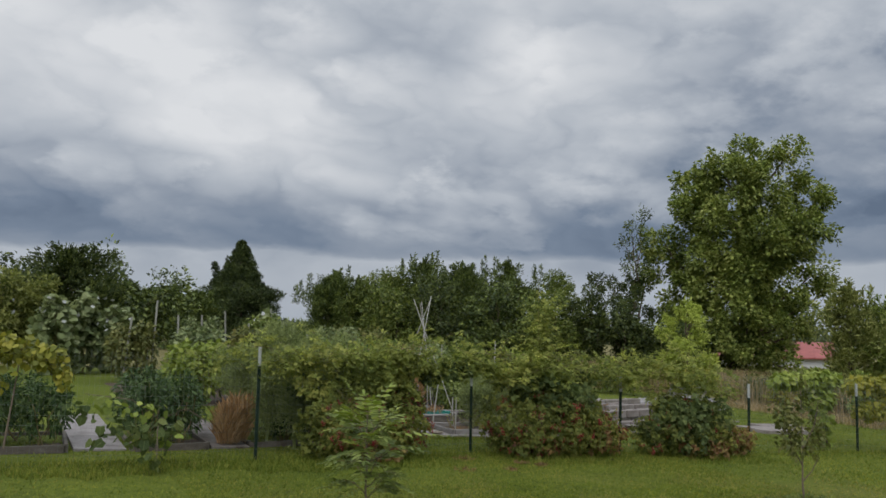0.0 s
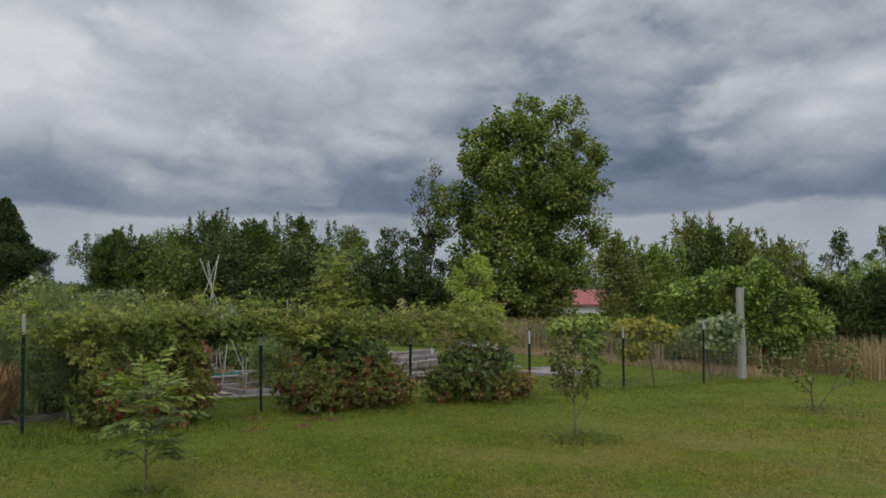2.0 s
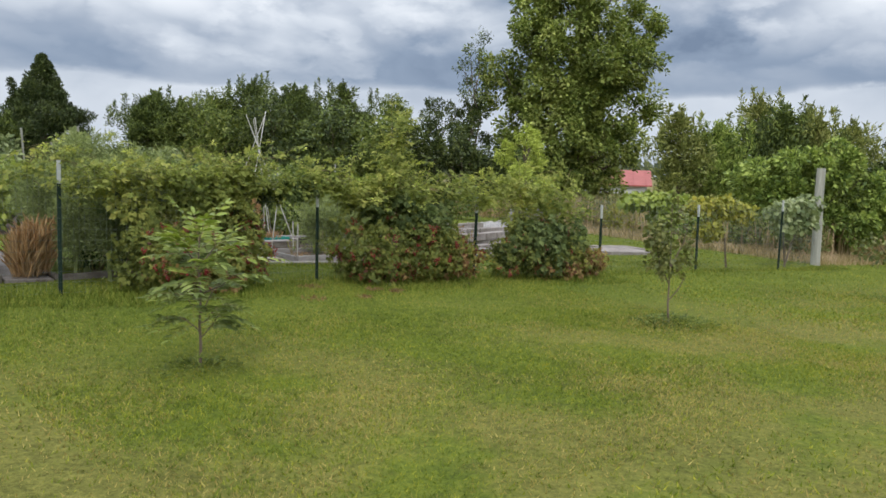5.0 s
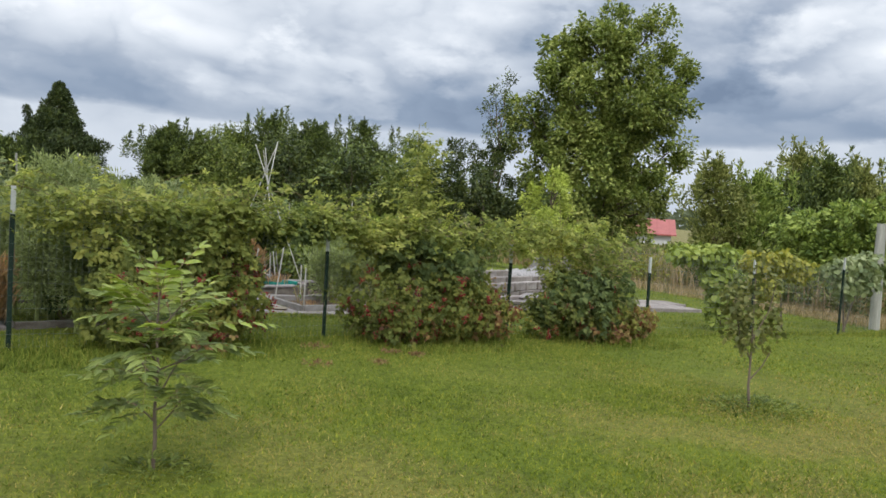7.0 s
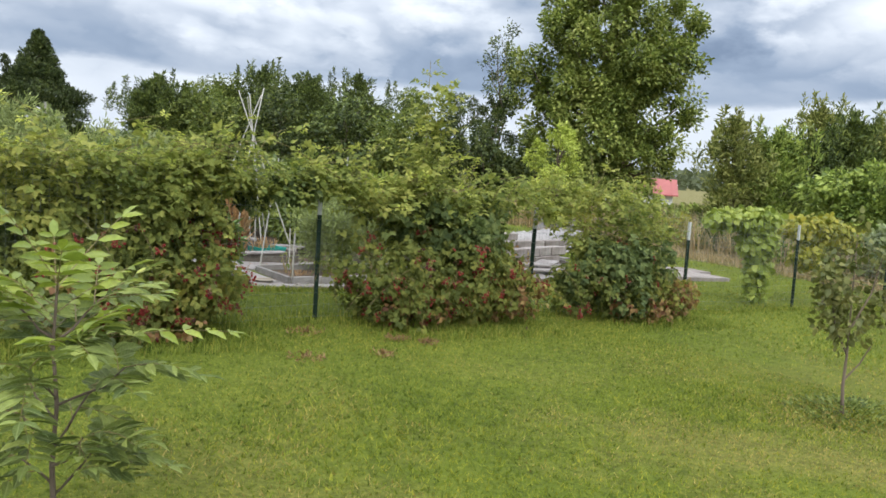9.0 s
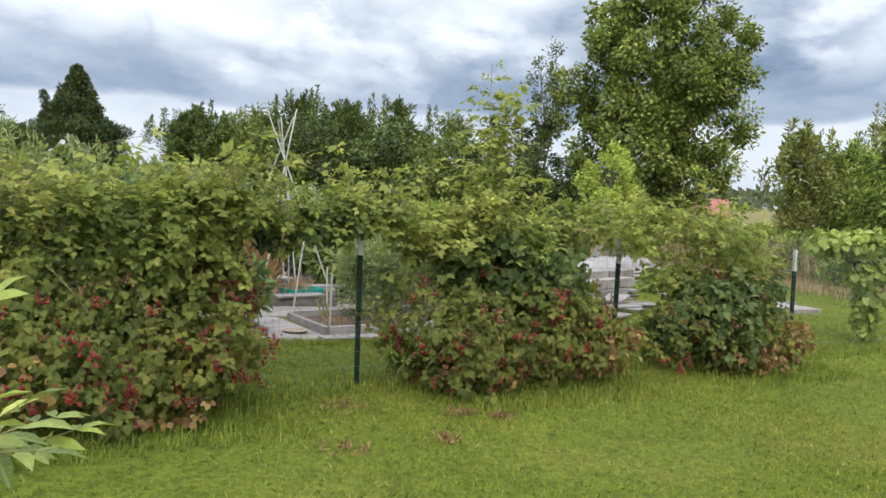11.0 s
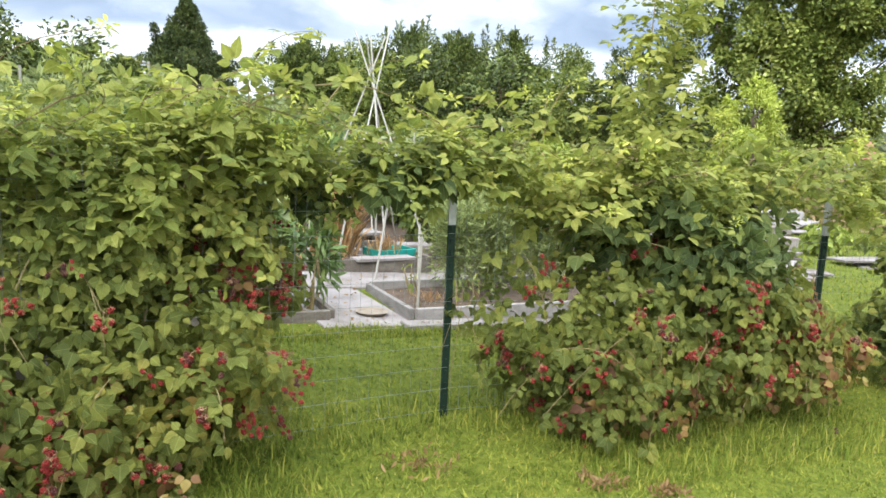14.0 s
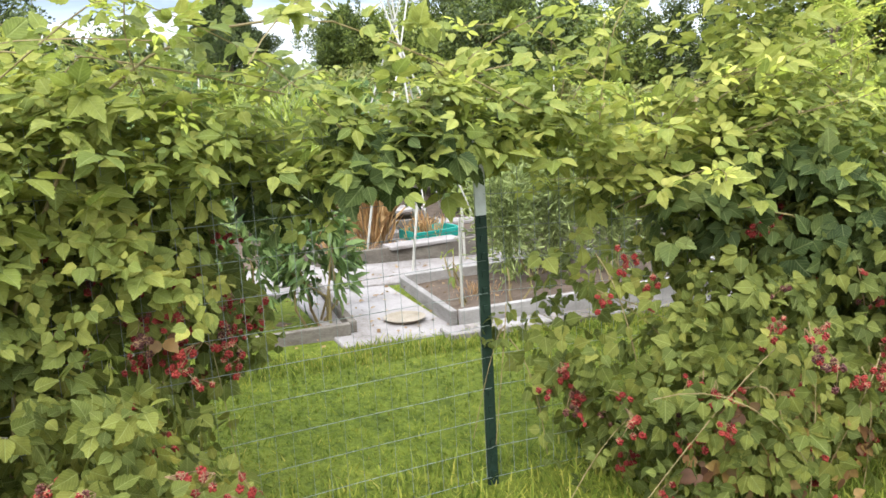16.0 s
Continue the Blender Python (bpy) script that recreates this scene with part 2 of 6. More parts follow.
L_DARK = leaf_material("dark_leaf", [(0.1, (0.017, 0.0289, 0.0085)), (0.5, (0.0476, 0.068, 0.0161)), (0.9, (0.128, 0.151, 0.0374))])
L_CEDAR = leaf_material("cedar_spray", [(0.1, (0.0228, 0.0393, 0.0113)), (0.5, (0.0683, 0.0954, 0.0218)), (0.9, (0.181, 0.217, 0.0476))], trans=0.15)
L_BLACKCEDAR = leaf_material("dense_cedar_spray", [(0.1, (0.0135, 0.0225, 0.0075)), (0.5, (0.0375, 0.0562, 0.0142)), (0.9, (0.09, 0.112, 0.0285))], trans=0.1)
L_MID = leaf_material("tree_leaf", [(0.1, (0.0465, 0.0698, 0.014)), (0.5, (0.116, 0.151, 0.0298)), (0.9, (0.233, 0.26, 0.0614))])
L_BIG = leaf_material("sycamore_leaf", [(0.1, (0.0525, 0.0778, 0.0167)), (0.45, (0.147, 0.189, 0.0371)), (0.8, (0.294, 0.332, 0.0831)), (0.97, (0.42, 0.425, 0.137))], patch=0.6)
L_LIME = leaf_material("lime_leaf", [(0.1, (0.11, 0.15, 0.025)), (0.5, (0.205, 0.255, 0.045)), (0.9, (0.33, 0.37, 0.08))])
L_SHRUB = leaf_material("lime_shrub_leaf", [(0.1, (0.19, 0.24, 0.04)), (0.5, (0.34, 0.4, 0.07)), (0.9, (0.48, 0.53, 0.12))])
L_FEATHER = leaf_material("feathery_tree_leaf", [(0.1, (0.07, 0.09, 0.022)), (0.5, (0.17, 0.19, 0.046)), (0.9, (0.34, 0.345, 0.11))], trans=0.4)
L_BROAD = leaf_material("broad_shrub_leaf", [(0.1, (0.06, 0.096, 0.0192)), (0.45, (0.162, 0.222, 0.0456)), (0.85, (0.348, 0.408, 0.096))])
L_YELLOW = leaf_material("yellow_leaf", [(0.1, (0.12, 0.137, 0.0224)), (0.5, (0.24, 0.239, 0.0336)), (0.9, (0.36, 0.312, 0.052))])
L_GREY = leaf_material("greyish_leaf", [(0.1, (0.085, 0.115, 0.045)), (0.5, (0.175, 0.21, 0.085)), (0.9, (0.31, 0.34, 0.17))])
L_FERN = leaf_material("asparagus_fern", [(0.1, (0.119, 0.152, 0.052)), (0.5, (0.212, 0.254, 0.088)), (0.9, (0.315, 0.353, 0.136))], trans=0.3)
L_OLIVE = leaf_material("olive_leaf", [(0.1, (0.066, 0.0788, 0.02)), (0.5, (0.132, 0.142, 0.04)), (0.85, (0.22, 0.21, 0.07)), (0.98, (0.22, 0.116, 0.06))])
L_DRY = leaf_material("dry_straw", [(0.1, (0.28, 0.155, 0.07)), (0.5, (0.44, 0.265, 0.12)), (0.9, (0.56, 0.39, 0.21))], trans=0.2)
L_RUSSET = leaf_material("russet_leaf", [(0.1, (0.0871, 0.039, 0.022)), (0.4, (0.166, 0.0858, 0.0334)), (0.7, (0.224, 0.147, 0.0458)), (0.95, (0.263, 0.219, 0.0616))])
L_DEAD = leaf_material("withered_leaf", [(0.1, (0.11, 0.062, 0.028)), (0.5, (0.2, 0.12, 0.052)), (0.9, (0.27, 0.19, 0.085))], trans=0.2)
L_FIELD = leaf_material("field_grass", [(0.1, (0.169, 0.134, 0.0585)), (0.45, (0.312, 0.237, 0.117)), (0.8, (0.442, 0.32, 0.195)), (0.98, (0.52, 0.358, 0.26))], trans=0.45, patch=0.35)
L_FAR = leaf_material("far_woods", [(0.1, (0.06, 0.075, 0.038)), (0.9, (0.11, 0.128, 0.062))], patch=0.02)
BARK = plain_material("bark", [(0.3, (0.06, 0.045, 0.032)), (0.7, (0.17, 0.13, 0.095))], 12, 0.9, bump=0.8, stretch=(1, 1, 0.25))
CANE = plain_material("cane", [(0.3, (0.12, 0.075, 0.04)), (0.6, (0.19, 0.155, 0.065)), (0.8, (0.19, 0.21, 0.075))], 5, 0.6)
STEEL_GREEN = plain_material("green_post_paint", [(0.3, (0.006, 0.014, 0.009)), (0.7, (0.013, 0.027, 0.017))], 10, 0.6, bump=0.15, spec=0.15)
TIP_WHITE = plain_material("white_post_paint", [(0.25, (0.257, 0.264, 0.246)), (0.7, (0.428, 0.435, 0.414))], 14, 0.55)
WIRE = plain_material("galvanised_wire", [(0.3, (0.115, 0.137, 0.123)), (0.7, (0.179, 0.2, 0.184))], 30, 0.5, metal=0.1)
OLDWOOD = plain_material("weathered_wood", [(0.25, (0.13, 0.125, 0.105)), (0.5, (0.24, 0.235, 0.2)), (0.75, (0.36, 0.355, 0.31))], 6, 0.85, bump=0.6, stretch=(1, 1, 0.12))

# ---- ground ----


def soft(v, lo, hi):
    return max(lo, min(hi, v))


def ground_z(x, y):
    x = soft(x, -25, 30)
    return 0.012 - 0.032 * x - 0.012 * math.sqrt(x * x + 1) + 0.03 * soft(y, -30, 40)


def ground_np(x, y):
    x = np.clip(x, -25, 30)
    return 0.012 - 0.032 * x - 0.012 * np.sqrt(x * x + 1) + 0.03 * np.clip(y, -30, 40)


def np_mesh(name, verts, faces):
    """A mesh from arrays: verts (n, 3), faces (m, k)."""
    me = bpy.data.meshes.new(name)
    n, (m, k) = len(verts), faces.shape
    me.vertices.add(n)
    me.vertices.foreach_set("co", np.ascontiguousarray(verts, dtype=np.float32).ravel())
    me.loops.add(m * k)
    me.loops.foreach_set("vertex_index", np.ascontiguousarray(faces, dtype=np.int32).ravel())
    me.polygons.add(m)
    me.polygons.foreach_set("loop_start", np.arange(0, m * k, k, dtype=np.int32))
    me.update(calc_edges=True)
    return me


def link(name, data, mat, parent=None, label="", smooth=False):
    """One mesh object under a thing or part, its data given in world metres or its parent's own."""
    if isinstance(data, bmesh.types.BMesh):
        me = bpy.data.meshes.new(name)
        data.to_mesh(me)
        data.free()
    else:
        me = data
    if mat and not me.materials:
        me.materials.append(mat)
    if smooth:
        me.polygons.foreach_set("use_smooth", np.ones(len(me.polygons), dtype=bool))
    ob = new(name, me)
    ob.parent = parent
    if label:
        ob["label"] = label
    return ob


def thing(name, x, y, label, category, group="", z=None, rz=0.0):
    e = new(name)
    e.matrix_world = pose(x, y, ground_z(x, y) if z is None else z, 0, 0, rz)
    return tagged(e, label, category, group)


def build_ground():
    u = np.linspace(-1, 1, 181)
    xs = 3.5 * np.sinh(u * 7.0)
    X, Y = np.meshgrid(xs, xs - 3.0, indexing="ij")
    Z = ground_np(X, Y)
    near = np.exp(-((X / 14) ** 2 + ((Y + 2) / 14) ** 2))
    Z += near * 0.003 * (np.sin(X * 2.1 + 1.3 * np.sin(Y * 1.7)) + np.sin(Y * 2.9 + X * 0.7))
    n = len(xs)
    i = np.arange(n * n).reshape(n, n)
    F = np.stack([i[:-1, :-1], i[1:, :-1], i[1:, 1:], i[:-1, 1:]], -1).reshape(-1, 4)
    ob = link("ground", np_mesh("ground", np.stack([X, Y, Z], -1).reshape(-1, 3), F), LAWN, smooth=True)
    tagged(ob, "gently sloping mown green lawn with dry straw patches", "ground", kind="structure")


build_ground()
RNG = np.random.default_rng(7)


def blades(name, x0, x1, y0, y1, per_m2, h0, h1, w, label, mat=BLADE, keep=None, lean=0.5, category="grass"):
    n = int((x1 - x0) * (y1 - y0) * per_m2)
    x, y = RNG.uniform(x0, x1, n), RNG.uniform(y0, y1, n)
    if keep is not None:
        ok = keep(x, y)
        x, y = x[ok], y[ok]
        n = len(x)
    z = ground_np(x, y) - 0.004
    a, h = RNG.uniform(0, 2 * np.pi, n), RNG.uniform(h0, h1, n)
    ww = w * RNG.uniform(0.6, 1.3, n)
    b = RNG.uniform(0, 2 * np.pi, n)
    l = lean * h * RNG.uniform(0.1, 1.2, n)
    base = np.stack([x, y, z], -1)
    side = np.stack([np.cos(a) * ww, np.sin(a) * ww, 0 * a], -1)
    tip = base + np.stack([np.cos(b) * l, np.sin(b) * l, h], -1)
    V = np.stack([base - side, base + side, tip], 1).reshape(-1, 3)
    ob = link(name, np_mesh(name, V, np.arange(n * 3).reshape(n, 3)), mat)
    return tagged(ob, label, category, kind="stuff")


# ---- foliage ----
T_CARD = (np.array([(0, 0, 0), (-0.3, 0.5, 0.1), (0, 1, -0.06), (0.3, 0.5, 0.1)]), np.array([(0, 2, 1), (0, 3, 2)]))
T_OVATE = (np.array([(0, 0, 0), (-0.30, 0.22, 0.06), (-0.33, 0.5, 0.07), (0, 1.0, -0.1), (0.33, 0.5, 0.07), (0.30, 0.22, 0.06), (0, 0.42, 0)]),
           np.array([(0, 6, 1), (1, 6, 2), (2, 6, 3), (3, 6, 4), (4, 6, 5), (5, 6, 0)]))
T_LEAF = (np.array([(0, 0, 0), (-0.24, 0.16, 0.05), (0, 0.18, 0.0), (0.24, 0.16, 0.05), (-0.35, 0.40, 0.07), (0, 0.44, 0.015), (0.35, 0.40, 0.07), (-0.26, 0.68, 0.03), (0, 0.72, -0.02), (0.26, 0.68, 0.03), (0, 1.0, -0.13)]),
          np.array([(0, 2, 1), (0, 3, 2), (1, 2, 5), (1, 5, 4), (2, 3, 6), (2, 6, 5), (4, 5, 8), (4, 8, 7), (5, 6, 9), (5, 9, 8), (7, 8, 10), (8, 9, 10)]))


def toothed(n=6, wide=0.39):
    """A leaflet with n teeth a side, folded along its rib and drooping at the tip: verts and triangles."""
    ys = np.linspace(0, 1, 2 * n + 1)
    rib = [(0, y, -0.13 * y ** 3) for y in ys]
    edge = []
    for i, y in enumerate(ys[1:-1], 1):
        w = wide * math.sin(math.pi * y ** 0.7) * (1.06 if i % 2 else 0.93)
        edge.append((w, y + (0.03 if i % 2 else -0.02), 0.06 * w / wide - 0.13 * y ** 3))
    m = len(rib)
    V = rib + [(-x, y, z) for x, y, z in edge] + edge
    F = []
    for s in (0, 1):
        e = [0] + [m + s * len(edge) + k for k in range(len(edge))] + [m - 1]
        for i in range(m - 1):
            for q in ((i, i + 1, e[i + 1]), (i, e[i + 1], e[i])):
                if len(set(q)) == 3:
                    F.append(q if s == 0 else q[::-1])
    return np.array(V), np.array(F)


T_TOOTH = toothed()
T_SMALL = (np.array([(0, 0, 0), (-0.3, 0.42, 0.06), (0, 0.45, -0.02), (0.3, 0.42, 0.06), (0, 1.0, -0.1)]), np.array([(0, 2, 1), (0, 3, 2), (1, 2, 4), (2, 3, 4)]))
T_SPRAY = (T_CARD[0] * (0.62, 1, 1), T_CARD[1])
T_LANCE = (np.array([(0, 0, 0), (-0.13, 0.3, 0.03), (-0.12, 0.65, 0.02), (0, 1.0, -0.14), (0.12, 0.65, 0.02), (0.13, 0.3, 0.03), (0, 0.5, -0.02)]), T_OVATE[1])
T_LOBED = (np.array([(0, 0, 0), (-0.38, -0.04, 0.04), (-0.46, 0.3, 0.03), (-0.5, 0.52, -0.03), (-0.32, 0.72, 0.02), (0, 1.0, -0.1), (0.32, 0.72, 0.02), (0.5, 0.52, -0.03), (0.46, 0.3, 0.03), (0.38, -0.04, 0.04), (0, 0.4, 0)]),
           np.array([(0, 10, 1), (1, 10, 2), (2, 10, 3), (3, 10, 4), (4, 10, 5), (5, 10, 6), (6, 10, 7), (7, 10, 8), (8, 10, 9), (9, 10, 0)]))


def unit(v):
    return v / np.maximum(np.linalg.norm(v, axis=-1, keepdims=True), 1e-9)


def leaves(name, pos, way, nrm, size, template):
    """A mesh of leaves: each at pos, pointing along way, its face turned to nrm."""
    tv, tf = template
    y = unit(way)
    x = unit(np.cross(y, nrm))
    z = np.cross(x, y)
    s = np.asarray(size).reshape(-1, 1, 1)
    V = pos[:, None, :] + s * (tv[None, :, 0:1] * x[:, None] + tv[None, :, 1:2] * y[:, None] + tv[None, :, 2:3] * z[:, None])
    F = tf[None] + (np.arange(len(pos)) * len(tv))[:, None, None]
    me = np_mesh(name, V.reshape(-1, 3), F.reshape(-1, 3))
    if len(tv) > 6:  # the blade's own coordinates, for its veins
        at = me.attributes.new("blade", "FLOAT_VECTOR", "POINT")
        at.data.foreach_set("vector", np.tile(tv, (len(pos), 1)).astype(np.float32).ravel())
    return me


def ball(n, rng, shell=0.5):
    d = unit(rng.normal(size=(n, 3)))
    return d * (rng.uniform(0, 1, (n, 1)) ** shell), d


def tube(bm, pts, r0, r1, sides=6):
    """A tapering tube through points, closed at its ends."""
    pts = [Vector(p) for p in pts]
    rings = []
    for i, p in enumerate(pts):
        d = (pts[min(i + 1, len(pts) - 1)] - pts[max(i - 1, 0)]).normalized()
        a = d.orthogonal().normalized()
        b = d.cross(a)
        r = r0 + (r1 - r0) * i / (len(pts) - 1)
        rings.append([bm.verts.new(p + r * (math.cos(2 * math.pi * k / sides) * a + math.sin(2 * math.pi * k / sides) * b)) for k in range(sides)])
    for lo, hi in zip(rings, rings[1:]):
        q = min(range(sides), key=lambda s: (lo[0].co - hi[s].co).length)
        for k in range(sides):
            bm.faces.new((lo[k], lo[(k + 1) % sides], hi[(k + 1 + q) % sides], hi[(k + q) % sides]))
    bm.faces.new(rings[0][::-1])
    bm.faces.new(rings[-1])


def limb_points(a, b, rng, bend=0.08, n=5):
    a, b = np.array(a, float), np.array(b, float)
    L = np.linalg.norm(b - a)
    return [a + (b - a) * t + rng.normal(size=3) * bend * L * math.sin(math.pi * t) for t in np.linspace(0, 1, n)]


def crown_tree(name, label, x, y, lobes, leaf, mat, count, seed, trunk_r=0.15, category="tree", group="", template=T_CARD, up=0.5, sub=14, subr=0.36, out=0.6, bark=BARK):
    """A tree: trunk, a limb to each lobe, and a crown of leaf clusters that fill the lobes (dx, dy, height, rx, rz)."""
    rng = np.random.default_rng(seed)
    t = thing(name, x, y, label, category, group)
    bm = bmesh.new()
    lob = np.array(lobes, float)
    top = lob[:, 2].max()
    cx, cy = lob[:, 0].mean(), lob[:, 1].mean()
    spine = [np.array((cx * f * f, cy * f * f, top * f * 0.9)) + rng.normal(size=3) * 0.02 * top * np.array((1, 1, 0)) for f in np.linspace(0, 1, 8)]
    spine[0] = np.array((0, 0, -0.05))
    tube(bm, spine, trunk_r, trunk_r * 0.15, 8)
    link("trunk", bm, bark, t)
    for l in lob:
        bm = bmesh.new()
        f = min(0.85, max(0.15, (l[2] - 0.6 * math.hypot(l[0] - cx, l[1] - cy)) / top))
        i = min(6, int(f * 7))
        tube(bm, limb_points(spine[i], l[:3], rng), trunk_r * 0.35, trunk_r * 0.08, 5)
        link("limb", bm, bark, t)
    wt = lob[:, 3] ** 2 * lob[:, 4]
    P, W, M = [], [], []
    for l, w in zip(lob, wt / wt.sum()):
        k = max(30, int(count * w))
        c, d = ball(sub, rng, 0.33)
        c = l[:3] + c * (l[3], l[3], l[4]) * 0.8
        pick = rng.integers(0, sub, k)
        q, qd = ball(k, rng, 0.4)
        r = subr * min(l[3], l[4]) * rng.uniform(0.6, 1.3, sub)[pick][:, None]
        P.append(c[pick] + q * r)
        o = unit(c[pick] + q * r - np.array((cx, cy, l[2] - 0.3 * l[4])))
        W.append(unit(o * out + qd * 0.6 + rng.normal(size=(k, 3)) * 0.5 + (0, 0, -0.25)))
        M.append(unit(o * 0.6 + rng.normal(size=(k, 3)) * 0.5 + (0, 0, up)))
    P, W, M = map(np.concatenate, (P, W, M))
    P[:, 2] = np.maximum(P[:, 2], 0.03)
    link("crown", leaves(name, P, W, M, leaf * rng.uniform(0.6, 1.35, len(P)), template), mat, t)
    return t


def cedar_tree(name, label, x, y, h, w, mat, count, seed, leaf=0.3, ragged=0.5, power=0.8, low=0.0, group="", trunk_r=0.14):
    """A conifer: whorls of rising boughs, each a spray of small cards, ragged at the top."""
    rng = np.random.default_rng(seed)
    t = thing(name, x, y, label, "tree", group)
    bm = bmesh.new()
    tube(bm, [(0, 0, -0.05), (0.03, 0, h * 0.4), (0, 0.05, h * 0.97)], trunk_r, 0.02, 7)
    link("trunk", bm, BARK, t)
    P, W, M = [], [], []
    nb = int(26 + 9 * h)
    for b in range(nb):
        f = low + (1 - low) * (b + rng.uniform()) / nb
        r = 0.5 * w * max(0.05, (1 - f)) ** power * rng.uniform(1 - ragged * 0.6, 1 + ragged * 0.35)
        if f < 0.12:
            r *= 0.75
        a = b * 2.4 + rng.normal() * 0.3
        d = np.array((math.cos(a), math.sin(a), 0))
        rise = r * rng.uniform(0.15, 0.6 + 0.8 * f)
        p0, p1 = np.array((0, 0, h * f * 0.93)), np.array((0, 0, h * f * 0.93 + rise)) + d * r
        if b % 4 == 0:
            bm = bmesh.new()
            tube(bm, [p0, (p0 + p1) / 2 + (0, 0, -0.05), p1], 0.03, 0.008, 4)
            link("bough", bm, BARK, t)
        k = max(12, int(count / nb * (0.45 + 1.1 * r / (0.5 * w))))
        s = rng.uniform(0.25, 1.05, k) ** 0.7
        q = p0 + (p1 - p0) * s[:, None] + rng.normal(size=(k, 3)) * (0.10 + 0.20 * r) * (1.15 - 0.7 * s[:, None]) * (1, 1, 0.75)
        P.append(q)
        W.append(unit(d * 0.8 + rng.normal(size=(k, 3)) * 0.5 + (0, 0, 0.55)))
        M.append(unit(d * 0.4 + rng.normal(size=(k, 3)) * 0.6 + (0, 0, 0.5)))
    k = int(count * 0.02) + 10
    q = np.zeros((k, 3))
    q[:, 2] = h * rng.uniform(0.86, 1.0, k)
    q += rng.normal(size=(k, 3)) * 0.07
    P.append(q), W.append(unit(rng.normal(size=(k, 3)) * 0.4 + (0, 0, 1))), M.append(rng.normal(size=(k, 3)))
    for s in range(int(18 * ragged)):
        e, top = rng.normal(size=2) * w * 0.2, h * rng.uniform(0.7, 1.07)
        m = int(count * 0.01)
        f = rng.uniform(0, 1, m)
        q = np.stack([e[0] + 0 * f, e[1] + 0 * f, top * (0.72 + 0.28 * f)], -1) + rng.normal(size=(m, 3)) * (0.16 * (1.05 - f))[:, None] * (1, 1, 0.3)
        P.append(q), W.append(unit(rng.normal(size=(m, 3)) * 0.6 + (0, 0, 0.75))), M.append(unit(rng.normal(size=(m, 3))))
    P, W, M = map(np.concatenate, (P, W, M))
    P[:, 2] = np.maximum(P[:, 2], 0.03)
    link("crown", leaves(name, P, W, M, leaf * rng.uniform(0.5, 1.3, len(P)), (T_CARD[0] * (0.45, 1, 1), T_CARD[1])), mat, t)
    return t

# ---- far trees ----
EYE0 = np.array((-5.7, -10.7))


def across(x, y):
    """The sideways direction of a tree that stands at x, y, seen from the yard."""
    d = np.array((x, y)) - EYE0
    d /= np.linalg.norm(d)
    return np.array((d[1], -d[0])), d


def big_tree():
    x, y = 29.3, 23.1
    r, d = across(x, y)
    rng = np.random.default_rng(11)
    spots = [(35, 370, 45), (90, 375, 35), (-20, 345, 45), (-75, 325, 40), (20, 300, 70), (110, 295, 55), (145, 295, 24), (-50, 250, 65),
             (-120, 225, 42), (50, 220, 70), (120, 230, 40), (160, 240, 20), (-110, 170, 50), (-30, 160, 70), (60, 150, 60), (120, 160, 40),
             (150, 145, 22), (-70, 90, 60), (20, 80, 70), (90, 90, 40), (110, 60, 18), (-20, 30, 50), (60, 30, 45), (-50, 5, 40), (20, 0, 40), (80, 5, 30)]
    s = 0.0308
    spots += [(rng.uniform(-75, 95), rng.uniform(40, 330), 45) for k in range(11)]
    lobes = []
    for u, v, q in spots:
        k = rng.uniform(-1, 1) * 55 * s
        lobes.append((r[0] * u * s + d[0] * k, r[1] * u * s + d[1] * k, v * s + 0.75, q * s * 1.15, q * s * 1.1))
    crown_tree("sycamore_tree", "tall broad green sycamore with an uneven leafy crown", x, y, lobes, 0.21, L_BIG, 76000, 3, trunk_r=0.36, sub=24, subr=0.27, up=0.7)


def auto_lobes(h, w, seed, n=9, low=0.12, egg=0.5):
    rng = np.random.default_rng(seed)
    out = []
    for i in range(n):
        f = low + (0.86 - low) * (i + 0.5) / n
        r = 0.5 * w * math.sin(math.pi * min(1, (f * 0.75 + 0.2))) ** egg
        a = i * 2.4 + rng.uniform(-0.5, 0.5)
        k = r * rng.uniform(0.35, 0.75)
        q = 0.5 * w * rng.uniform(0.42, 0.62) * (1.1 - 0.45 * f)
        out.append((math.cos(a) * k, math.sin(a) * k, h * f, q, q * rng.uniform(0.8, 1.1)))
    out.append((0, 0, h * 0.86, 0.18 * w, h * 0.13))
    return out


def broadleaf(label, x, y, tip, w, mat, count, seed, leaf=0.24, name="tree", group="trees of the far hedgerow", **kw):
    h = tip - ground_z(x, y)
    return crown_tree(name, label, x, y, auto_lobes(h, w, seed), leaf, mat, count, seed, group=group, trunk_r=0.02 * h + 0.02, **kw)


def conifer(label, x, y, tip, w, mat, count, seed, **kw):
    return cedar_tree("cedar_tree", label, x, y, tip - ground_z(x, y), w, mat, count, seed, group="trees of the far hedgerow", **kw)


big_tree()


